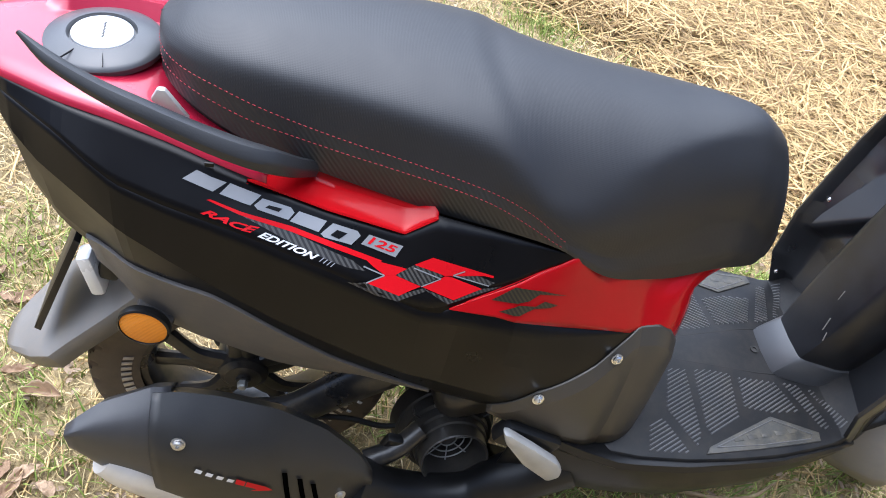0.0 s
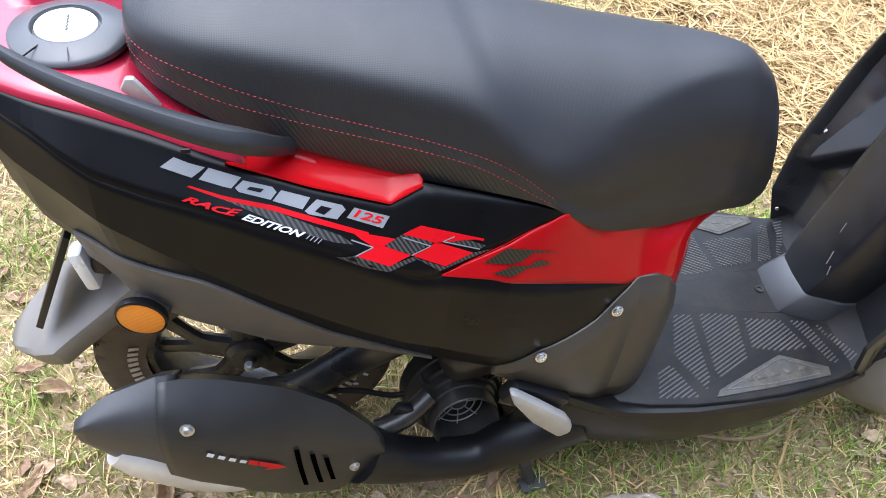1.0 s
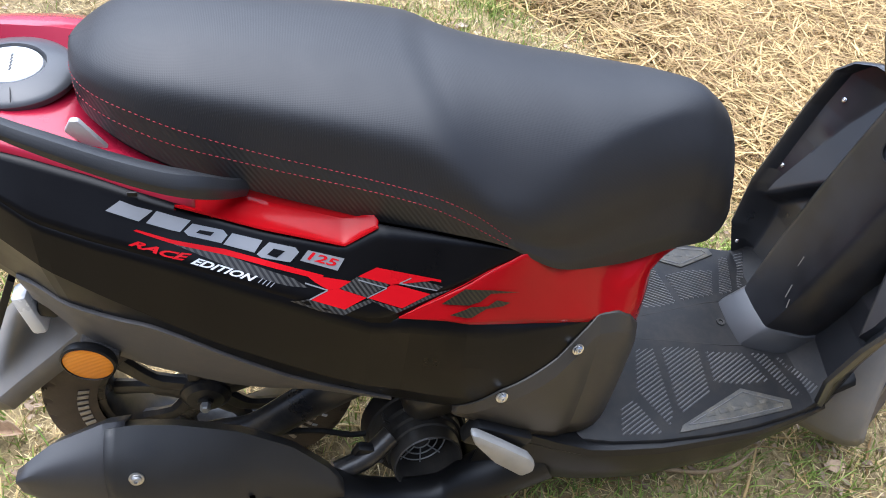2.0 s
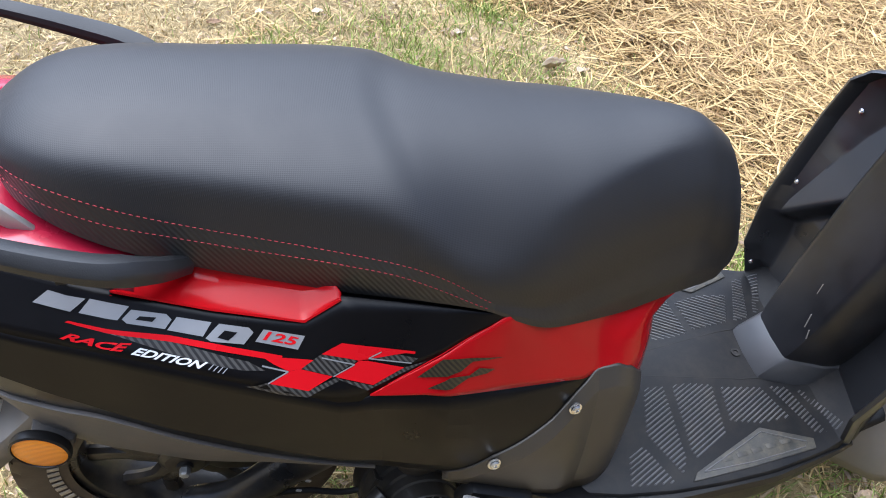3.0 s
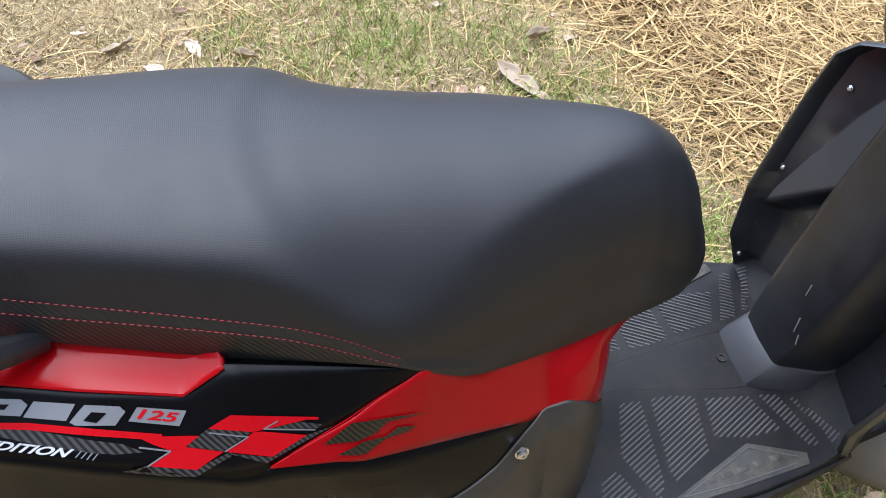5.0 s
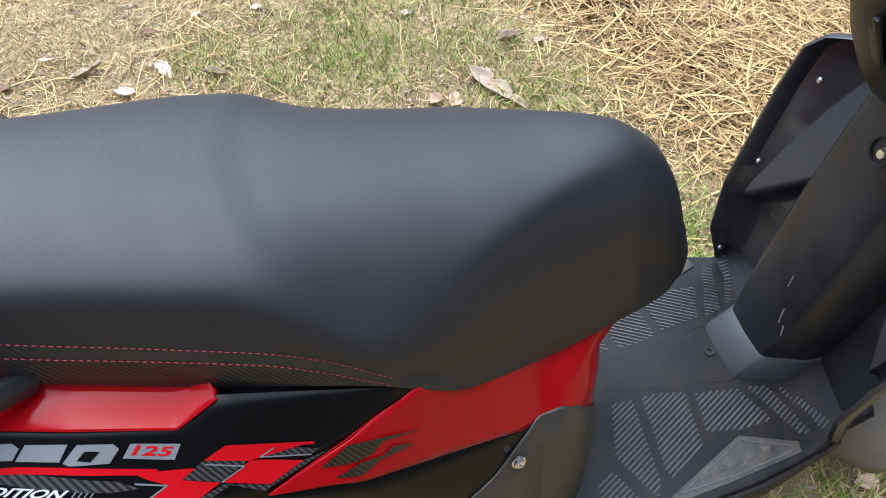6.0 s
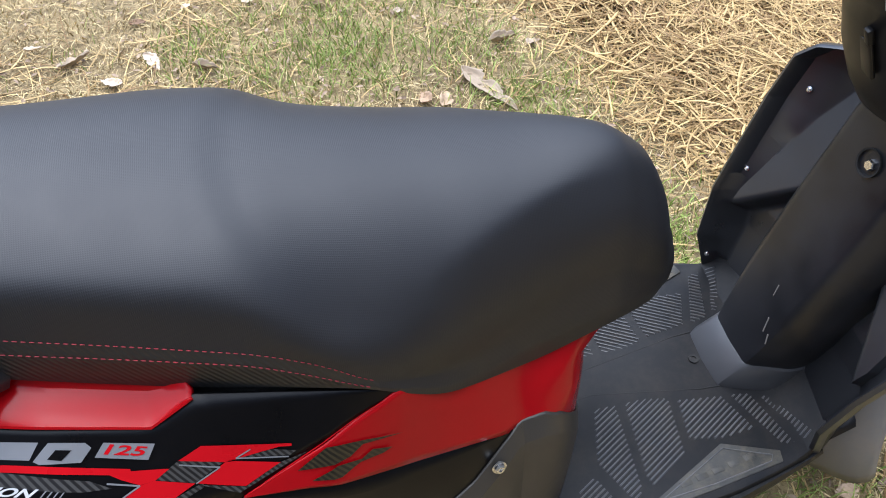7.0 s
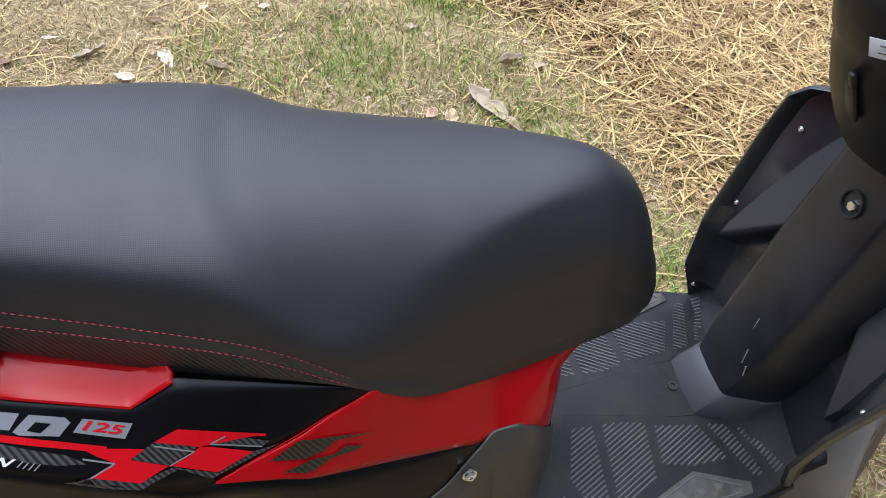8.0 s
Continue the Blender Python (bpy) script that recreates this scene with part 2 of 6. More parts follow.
def part(name, bm, mat, parent=None, label="", sharp=35, smooth=True):
    me = bpy.data.meshes.new(name)
    bmesh.ops.recalc_face_normals(bm, faces=bm.faces)
    bm.to_mesh(me)
    bm.free()
    return link(name, me, mat, parent, label, sharp, smooth)


def quads(n, m, closed_u=False, closed_v=False, base=0):
    """Faces of an n x m net of points."""
    out = []
    for i in range(n if closed_u else n - 1):
        for j in range(m if closed_v else m - 1):
            a, b = i * m + j, ((i + 1) % n) * m + j
            c, d = ((i + 1) % n) * m + (j + 1) % m, i * m + (j + 1) % m
            out.append((base + a, base + b, base + c, base + d))
    return out


def thick(ob, amount, offset=-1.0):
    s = ob.modifiers.new("thickness", "SOLIDIFY")
    s.thickness, s.offset, s.use_even_offset = amount, offset, False
    return ob


def rounded(ob, amount, segments=2, angle=30):
    b = ob.modifiers.new("bevel", "BEVEL")
    b.width, b.segments, b.limit_method, b.angle_limit = amount, segments, "ANGLE", radians(angle)
    return ob


def smooth_path(points, n):
    """Catmull-Rom through the points, n steps a span."""
    p = [Vector(q) for q in points]
    p = [p[0] * 2 - p[1]] + p + [p[-1] * 2 - p[-2]]
    out = []
    for i in range(1, len(p) - 2):
        for k in range(n):
            t = k / n
            out.append(0.5 * ((2 * p[i]) + (p[i + 1] - p[i - 1]) * t + (2 * p[i - 1] - 5 * p[i] + 4 * p[i + 1] - p[i + 2]) * t * t
                              + (3 * p[i] - p[i - 1] - 3 * p[i + 1] + p[i + 2]) * t ** 3))
    out.append(p[-2])
    return out


def tube_mesh(path, radii, sides=12, flat=1.0, up=Vector((0, 0, 1)), ends=True):
    """Verts and faces of a swept tube. radii: one value or one a point; flat squeezes it along up."""
    n = len(path)
    if not isinstance(radii, (list, tuple)):
        radii = [radii] * n
    verts, faces = [], quads(n, sides, closed_v=True)
    for i, p in enumerate(path):
        d = (path[min(i + 1, n - 1)] - path[max(i - 1, 0)]).normalized()
        a = d.cross(up).normalized()
        b = a.cross(d).normalized()
        for k in range(sides):
            w = 2 * math.pi * k / sides
            verts.append(p + a * math.cos(w) * radii[i] + b * math.sin(w) * radii[i] * flat)
    if ends:
        faces.append(tuple(reversed(range(sides))))
        faces.append(tuple(range((n - 1) * sides, n * sides)))
    return verts, faces


def tube(name, path, radii, mat, parent, label="", sides=12, flat=1.0, up=Vector((0, 0, 1)), steps=6):
    pts = smooth_path(path, steps)
    if isinstance(radii, (list, tuple)):
        radii = list(np.interp(np.linspace(0, len(path) - 1, len(pts)), range(len(path)), radii))
    v, f = tube_mesh(pts, radii, sides, flat, up)
    return make(name, v, f, mat, parent, label, sharp=50)


def lathe(profile, steps, matrix, closed=False):
    """Profile of (radius, height) turned about the local z."""
    m = len(profile)
    verts = []
    for i in range(steps):
        w = 2 * math.pi * i / steps
        verts += [matrix @ Vector((r * math.cos(w), r * math.sin(w), h)) for r, h in profile]
    return verts, quads(steps, m, closed_u=True, closed_v=closed)


def block(size, matrix, bevel=0.004, segments=2):
    bm = bmesh.new()
    bmesh.ops.create_cube(bm, size=1.0)
    bmesh.ops.scale(bm, vec=size, verts=bm.verts)
    if bevel:
        bmesh.ops.bevel(bm, geom=list(bm.edges), offset=bevel, segments=segments, affect="EDGES", profile=0.5)
    bmesh.ops.transform(bm, matrix=matrix, verts=bm.verts)
    return bm


def prism(outline, matrix, depth, bevel=0.002):
    """A flat outline in local xy, given depth along local z, with softened edges."""
    bm = bmesh.new()
    f = bm.faces.new([bm.verts.new((x, y, 0)) for x, y in outline])
    e = bmesh.ops.extrude_face_region(bm, geom=[f])
    bmesh.ops.translate(bm, vec=(0, 0, depth), verts=[g for g in e["geom"] if isinstance(g, bmesh.types.BMVert)])
    if bevel:
        bmesh.ops.bevel(bm, geom=list(bm.edges), offset=bevel, segments=2, affect="EDGES", profile=0.5)
    bmesh.ops.transform(bm, matrix=matrix, verts=bm.verts)
    return bm


def frame_of(origin, normal, up=(0, 0, 1)):
    """A matrix whose z points along normal."""
    z = Vector(normal).normalized()
    x = Vector(up).cross(z)
    x = x.normalized() if x.length > 1e-4 else Vector((1, 0, 0))
    y = z.cross(x)
    m = Matrix((x, y, z)).transposed().to_4x4()
    m.translation = Vector(origin)
    return m


def screw(origin, normal, radius, parent, mat=None, name="screw", label=""):
    """A round-headed screw with a cross recess and a washer rim."""
    m = frame_of(origin, normal)
    prof = [(0.0, 0.0), (radius * 1.0, 0.0), (radius * 1.0, radius * 0.18), (radius * 0.78, radius * 0.26), (radius * 0.74, radius * 0.55), (radius * 0.5, radius * 0.72),
            (radius * 0.28, radius * 0.74), (radius * 0.24, radius * 0.4), (0.0, radius * 0.38)]
    v, f = lathe(prof, 18, m)
    return make(name, v, f, mat or CHROME, parent, label, sharp=30)


def table(rows, x, col):
    """Smoothed reading of a table of (x, a, b ...) rows."""
    xs = [r[0] for r in rows]
    ys = [r[col] for r in rows]
    return sum(w * float(np.interp(x + o, xs, ys)) for o, w in ((-0.018, 0.16), (-0.009, 0.22), (0, 0.24), (0.009, 0.22), (0.018, 0.16)))


# ---- ground ----
def straw_edge(y):
    return float(np.interp(y, [-0.6, 0.1, 0.6, 1.06, 1.3, 1.5, 1.9, 2.6], [2.2, 1.45, 1.25, 1.14, 1.1, 1.03, 0.55, 0.2]))


def heap(x, y):
    s = min(max((x - straw_edge(y)) / 0.35, 0.0), 1.0)
    return s * s * (3 - 2 * s)


def ground_z(x, y):
    return 0.012 * noise.noise((x * 2.1, y * 2.1, 0.3)) + 0.005 * noise.noise((x * 9, y * 9, 1.7)) - 0.004 + 0.035 * heap(x, y) * (0.6 + 0.6 * noise.noise((x * 3.3, y * 3.3, 5)))


def build_ground():
    near = np.linspace(-1.0, 1.0, 90)
    def spread(c, half):
        far = [half + d for d in (0.3, 0.8, 1.8, 4, 9, 20, 50, 120, 300)]
        return [c - f for f in reversed(far)] + [c + half * v for v in near] + [c + f for f in far]
    xs, ys = spread(0.9, 2.2), spread(1.0, 2.0)
    verts = [(x, y, ground_z(x, y) * (1 if abs(x - 0.9) < 5 and abs(y - 1) < 5 else 0)) for x in xs for y in ys]
    ob = make("ground", verts, quads(len(xs), len(ys)), SOIL, sharp=180)
    tagged(ob, "dry earthy lawn ground strewn with fine litter", "ground", kind="structure")


build_ground()
# Added wall, never in view: keeps low sky off the scooter's near side.
wall = part("light_block_wall", block((14, 0.22, 3.4), pose(0.6, -2.9, 1.66), 0.01, 1), material("light_block_grey_render", (0.13, 0.125, 0.115), 0.9, vary=0.35, scale=1.6, bump=0.6, grain=60, dust=0.35, dust_color=(0.07, 0.075, 0.05)), None)
tagged(wall, "plain weathered grey wall, unseen, added to block light", "wall", kind="structure")


# ---- scooter: shape tables (x, half width, height) ----
SCOOTER = new("scooter")
tagged(SCOOTER, "black and red motor scooter parked on dry grass, front wheel turned", "scooter")
TOP = [(-0.225, 0.08, 0.838), (-0.159, 0.11, 0.832), (-0.101, 0.125, 0.824), (-0.043, 0.137, 0.81), (0.003, 0.15, 0.798), (0.04, 0.155, 0.785), (0.129, 0.165, 0.757), (0.218, 0.176, 0.738),
       (0.256, 0.165, 0.755), (0.33, 0.17, 0.738), (0.415, 0.175, 0.716), (0.44, 0.173, 0.712), (0.478, 0.165, 0.672), (0.588, 0.122, 0.622), (0.66, 0.09, 0.6), (0.74, 0.05, 0.575)]
CREASE = [(-0.225, 0.085, 0.826), (-0.157, 0.135, 0.809), (-0.127, 0.155, 0.792), (-0.098, 0.17, 0.776), (-0.045, 0.185, 0.762), (0.038, 0.205, 0.745), (0.133, 0.22, 0.709), (0.248, 0.23, 0.657),
          (0.365, 0.222, 0.641), (0.451, 0.2, 0.603), (0.556, 0.175, 0.563), (0.62, 0.15, 0.54), (0.74, 0.12, 0.5)]
LOW = [(-0.225, 0.075, 0.748), (-0.219, 0.09, 0.715), (-0.185, 0.11, 0.655), (-0.131, 0.125, 0.605), (-0.1, 0.14, 0.559), (-0.035, 0.16, 0.535), (0.067, 0.175, 0.493), (0.127, 0.178, 0.472),
       (0.192, 0.185, 0.461), (0.293, 0.19, 0.43), (0.385, 0.2, 0.408), (0.553, 0.2, 0.311), (0.648, 0.17, 0.316), (0.74, 0.14, 0.31)]


def along(rows, x, col):
    return float(np.interp(x, [r[0] for r in rows], [r[col] for r in rows]))


def side(x, z):
    """Half width of the bodywork at x and height z."""
    (yt, zt), (yc, zc), (yl, zl) = [(along(r, x, 1), along(r, x, 2)) for r in (TOP, CREASE, LOW)]
    if z > zc:
        y = yc + (yt - yc) * (z - zc) / max(zt - zc, 0.01)
    else:
        k = min((zc - z) / max(zc - zl, 0.01), 1.0)
        bulge = 0.02 * max(0.0, 1 - ((x - 0.45) / 0.15) ** 2) + 0.002
        kf = min(max((zc - fold(x)) / max(zc - zl, 0.01), 0.12), 0.88)
        ridge = k / kf if k < kf else (1 - k) / (1 - kf)
        y = yc + (yl - yc) * k + bulge * 4 * k * (1 - k) + float(np.interp(x, [-0.2, -0.1, 0.25, 0.42], [0.012, 0.017, 0.014, 0.0])) * ridge
    if x > 0.58:
        y = side(0.58, z) * (1 - min((x - 0.58) / 0.12, 1.0) ** 2.2) ** (1 / 2.2)
    return y


def panel_net(name, xs, heights, mat, parent, label):
    """A side panel with exact crease lines: rows of points at the given heights for each x."""
    for s in (-1, 1):
        verts, m = [], 0
        for x in xs:
            hs = heights(x)
            m = len(hs)
            verts += [(x, s * side(x, z), z) for z in hs]
        thick(make(name, verts, quads(len(xs), m), mat, parent, label, sharp=6, out=(0, s, 0.2)), 0.003)


def fold(x):
    return float(np.interp(x, [-0.225, -0.193, -0.161, -0.107, -0.016, 0.082, 0.2, 0.3, 0.6], [0.799, 0.764, 0.748, 0.72, 0.665, 0.6, 0.53, 0.48, 0.42]))


def diag(x):
    """Lower end of the upper black panel: crease, then the slanting border to the red cowl."""
    return along(CREASE, x, 2) if x < 0.27 else float(np.interp(x, [0.27, 0.2804, 0.3467, 0.372, 0.4183, 0.4386], [along(CREASE, 0.27, 2), 0.6592, 0.6774, 0.6845, 0.7005, 0.7097]))


def cover_top(x):
    return float(np.interp(x, [0.378, 0.433, 0.513, 0.55, 0.57, 0.605, 0.63, 0.66, 0.685, 0.7], [0.418, 0.484, 0.521, 0.551, 0.564, 0.565, 0.55, 0.507, 0.447, 0.38]))


def xgrid(a, b, step=0.012):
    n = max(2, int((b - a) / step))
    return [a + (b - a) * i / n for i in range(n + 1)]


# upper and lower black side panel
def lower_end(x):
    return along(LOW, x, 2) if x < 0.378 else max(cover_top(x) - 0.006, along(LOW, x, 2))


def lower_start(x):
    return along(CREASE, x, 2) if x < 0.27 else float(np.interp(x, [0.27, 0.2804, 0.365, 0.451, 0.556, 0.58], [along(CREASE, 0.27, 2), 0.658, 0.641, 0.603, 0.563, 0.555]))


def upper_rows(x):
    t, c = along(TOP, x, 2), diag(x)
    return [t + (c - t) * k / 6 for k in range(7)]


def lower_rows(x):
    c, lo = lower_start(x), lower_end(x)
    f = min(max(fold(x), lo + 0.003), c - 0.003)
    return [c + (f - c) * k / 6 for k in range(7)] + [f + (lo - f) * k / 5 for k in range(1, 6)]


panel_net("side_panel", xgrid(-0.225, 0.4386), upper_rows, SATIN, SCOOTER, "black satin upper side panel")
panel_net("lower_panel", xgrid(-0.225, 0.575), lower_rows, SATIN, SCOOTER, "black satin lower side panel")

# grey guard that overlaps the foot of the black panel over the rear wheel
for s in (-1, 1):
    xs, verts = xgrid(-0.155, 0.29, 0.015), []
    for x in xs:
        zl = along(LOW, x, 2)
        brow = max(zl + 0.006, float(np.interp(x, [-0.155, -0.13, -0.07, -0.02, 0.0, 0.03, 0.065, 0.15, 0.24, 0.29], [0.648, 0.646, 0.634, 0.632, 0.628, 0.612, 0.586, 0.517, 0.468, 0.436])))
        deep = float(np.interp(x, [-0.155, -0.1, 0.1, 0.29], [0.045, 0.052, 0.036, 0.004]))
        verts += [(x, s * (side(x, brow) + 0.0005), brow + 0.002)]
        verts += [(x, s * (side(x, brow + (zl - brow) * k) + 0.005), brow + (zl - brow) * k) for k in (0.0, 0.2, 0.4, 0.6, 0.8, 1.0)]
        verts += [(x, s * (side(x, zl) - d), zl - deep * k) for k, d in ((0.4, 0.002), (0.9, 0.008), (1.0, 0.013), (1.02, 0.04))]
    thick(make("under_cover", verts, quads(len(xs), 11), GUARD, SCOOTER, "dark grey matt guard under the side panel", sharp=30, out=(0, s, 0)), 0.003)

# seat outline: x, half width, height of foot, two seams, ridge, shoulder and crest
NOSE = 0.86
S_LOW = [(-0.066, 0.108, 0.842), (-0.03, 0.114, 0.834), (0, 0.12, 0.824), (0.04, 0.124, 0.807), (0.076, 0.128, 0.793), (0.14, 0.137, 0.776), (0.255, 0.154, 0.749), (0.35, 0.169, 0.737), (0.41, 0.177, 0.724), (0.43, 0.178, 0.712), (0.455, 0.174, 0.69), (0.487, 0.168, 0.667), (0.527, 0.15, 0.644), (0.612, 0.12, 0.619), (0.692, 0.1, 0.625), (0.76, 0.07, 0.6), (0.8, 0.05, 0.586), (0.828, 0.024, 0.58)]
S_ST1 = [(-0.066, 0.103, 0.856), (0, 0.115, 0.846), (0.047, 0.121, 0.832), (0.088, 0.126, 0.823), (0.142, 0.135, 0.812), (0.199, 0.145, 0.803), (0.256, 0.156, 0.794), (0.314, 0.164, 0.779), (0.343, 0.168, 0.765), (0.373, 0.172, 0.749), (0.401, 0.176, 0.731), (0.43, 0.178, 0.717), (0.487, 0.166, 0.676), (0.527, 0.149, 0.658), (0.6, 0.124, 0.654), (0.7, 0.1, 0.657), (0.76, 0.073, 0.63), (0.8, 0.053, 0.605), (0.828, 0.026, 0.592)]
S_ST2 = [(-0.066, 0.1, 0.872), (0, 0.111, 0.866), (0.049, 0.117, 0.851), (0.093, 0.124, 0.839), (0.145, 0.131, 0.826), (0.2, 0.141, 0.817), (0.257, 0.152, 0.807), (0.316, 0.16, 0.791), (0.345, 0.165, 0.78), (0.374, 0.169, 0.764), (0.393, 0.172, 0.75), (0.411, 0.175, 0.733), (0.43, 0.174, 0.724), (0.487, 0.157, 0.692), (0.527, 0.143, 0.683), (0.6, 0.116, 0.7), (0.66, 0.097, 0.713), (0.7, 0.087, 0.706), (0.76, 0.068, 0.667), (0.8, 0.052, 0.628), (0.828, 0.026, 0.604)]
S_RIDGE = [(0.31, 0.15, 0.832), (0.347, 0.152, 0.818), (0.38, 0.152, 0.798), (0.414, 0.15, 0.786), (0.452, 0.142, 0.788), (0.484, 0.125, 0.798), (0.533, 0.1, 0.814), (0.6, 0.067, 0.822), (0.65, 0.048, 0.824), (0.695, 0.04, 0.815), (0.735, 0.036, 0.795), (0.762, 0.032, 0.77), (0.8, 0.024, 0.71), (0.828, 0.012, 0.63)]
S_MID = [(-0.066, 0, 0.884), (-0.045, 0, 0.9), (-0.02, 0, 0.909), (0, 0, 0.912), (0.05, 0, 0.914), (0.1, 0, 0.91), (0.15, 0, 0.904), (0.2, 0, 0.898), (0.25, 0, 0.891), (0.3, 0, 0.882), (0.345, 0, 0.878), (0.4, 0, 0.868), (0.46, 0, 0.857), (0.5, 0, 0.85), (0.56, 0, 0.842), (0.6, 0, 0.837), (0.66, 0, 0.834), (0.7, 0, 0.829), (0.735, 0, 0.812), (0.762, 0, 0.786), (0.8, 0, 0.722), (0.828, 0, 0.64)]


# red cowl between seat and floor, closing round the front
def cowl_top(x):
    return float(np.interp(x, [0.2804, 0.3467, 0.372, 0.4183, 0.4386, 0.45, 0.478, 0.588, 0.66, 0.74], [0.6592, 0.6771, 0.6842, 0.7002, 0.7094, 0.708, 0.69, 0.645, 0.62, 0.6]))


def cowl_low(x):
    return float(np.interp(x, [0.2804, 0.345, 0.445, 0.5257, 0.556], [0.658, 0.6446, 0.6045, 0.575, 0.563])) if x < 0.556 else (0.563 if x < 0.57 else max(cover_top(x) - 0.012, 0.29))


def cowl_point(k, v):
    """Column k in 0..1 along the cowl, row v in 0..1 from top to foot."""
    x = 0.2804 + 0.2996 * k / 0.55 if k < 0.55 else 0.58 + 0.16 * (k - 0.55) / 0.45
    e = math.sin(math.pi / 2 * (k - 0.55) / 0.45) if k >= 0.55 else 0.0
    xt = x if k < 0.55 else 0.58 + 0.2 * e
    zt = cowl_top(x) if xt < 0.46 else along(S_LOW, xt, 2) + 0.008
    z = zt + (cowl_low(x if k < 0.55 else 0.58 + 0.115 * e) - zt) * v
    # a fold that starts at the top border and sinks in below the seat
    fold_in = min(max((x - 0.446 - (0.705 - z) * 0.75) / 0.014, 0.0), 1.0) * min(max((z - 0.635) / 0.04, 0.0), 1.0)
    fold_in *= 0.009 * min(1.0, max(0.0, (0.54 - x) / 0.05))
    if k < 0.55:
        return x, side(x, z) + 0.0015 - fold_in, z
    w = min(max((z - zt + 0.037) / 0.033, 0.0), 1.0)
    w = w * w * (3 - 2 * w)
    lower = (0.58 + 0.115 * e, (side(0.58, z) + 0.0015 - fold_in) * max(0.0, 1 - e ** 2.2) ** (1 / 2.2))
    g = min(1.0, e * 1.6)
    upper = (xt, (side(0.58, z) + 0.0015) * along(S_LOW, xt, 1) / along(S_LOW, 0.58, 1) * (1 - g) + along(S_LOW, xt, 1) * 0.8 * g if e < 1 else 0.0)
    return lower[0] + (upper[0] - lower[0]) * w, lower[1] + (upper[1] - lower[1]) * w, z


for s in (-1, 1):
    verts = []
    for i in range(56):
        for j in range(13):
            x, y, z = cowl_point(i / 55, j / 12)
            verts.append((x, s * y, z))
    thick(make("cowl", verts, quads(56, 13), RED, SCOOTER, "glossy bright red cowl under the seat nose", sharp=25, out=(0, s, 0.1)), 0.003)

# bronze-grey cover with two bolts
def lower_cover(s):
    verts = []
    xs = xgrid(0.378, 0.7, 0.007)
    for x in xs:
        a, b = cover_top(x), float(np.interp(x, [0.378, 0.45, 0.553, 0.62, 0.66, 0.7], [0.408, 0.36, 0.311, 0.305, 0.305, 0.31]))
        bevel = min(0.024, (a - b) * 0.6)
        rows = [(a, 0.001), (a - 0.002, 0.003), (a - bevel, 0.011), (a - bevel - 0.002, 0.0115)]
        rows += [(a - bevel - 0.002 + (b - a + bevel + 0.002) * k / 8, 0.0115) for k in range(1, 9)]
        verts += [(x, s * (side(x, z) + lift), z) for z, lift in rows]
    ob = make("lower_cover", verts, quads(len(xs), 12), BRONZE, SCOOTER, "bronze-grey lower side cover held by two bolts", sharp=14, out=(0, s, 0.2))
    thick(ob, 0.004)
    return ob


covers = [lower_cover(-1), lower_cover(1)]
for px, pz in ((0.436, 0.478), (0.543, 0.531)):
    y = side(px, pz) + 0.009
    screw((px, -y, pz), (0.1, -1, 0.35), 0.0088, covers[0], name="bolt", label="bright zinc bolt")
    screw((px, y, pz), (0.1, 1, 0.35), 0.0088, covers[1], name="bolt", label="bright zinc bolt")


# ---- prints on the side ----
def print_patch(name, outline, mat, parent, lift=0.0012, label=""):
    bm = bmesh.new()
    bm.faces.new([bm.verts.new((x, 0, z)) for x, z in outline])
    bmesh.ops.triangulate(bm, faces=bm.faces)
    for _ in range(3):
        long = [e for e in bm.edges if e.calc_length() > 0.012]
        if long:
            bmesh.ops.subdivide_edges(bm, edges=long, cuts=1)
            bmesh.ops.triangulate(bm, faces=bm.faces)
    for v in bm.verts:
        v.co.y = -(side(v.co.x, v.co.z) + lift)
    return part(name, bm, mat, parent, label, sharp=60)


def lettering(name, text, base, end, rise, mat, parent, lift=0.0014, shear=0.0, label="", to3d=None, bold=0.018):
    """Text bent onto the side: base and end of its foot line and the rise of its head line, all as (x, z)."""
    cu = bpy.data.curves.new(name, "FONT")
    cu.body, cu.shear, cu.offset, cu.resolution_u = text, shear, bold, 3
    tmp = bpy.data.objects.new(name, cu)
    scene.collection.objects.link(tmp)
    me = bpy.data.meshes.new_from_object(tmp.evaluated_get(bpy.context.evaluated_depsgraph_get()))
    bpy.data.objects.remove(tmp)
    xs, ys = [v.co.x for v in me.vertices], [v.co.y for v in me.vertices]
    x0, x1, y0, y1 = min(xs), max(xs), min(ys), max(ys)
    for v in me.vertices:
        a, b = (v.co.x - x0) / (x1 - x0), (v.co.y - y0) / (y1 - y0)
        if to3d:
            v.co = to3d(a, b)
        else:
            x = base[0] + (end[0] - base[0]) * a + rise[0] * b
            z = base[1] + (end[1] - base[1]) * a + rise[1] * b
            v.co = (x, -(side(x, z) + lift), z)
    return link(name, me, mat, parent, label, smooth=False)


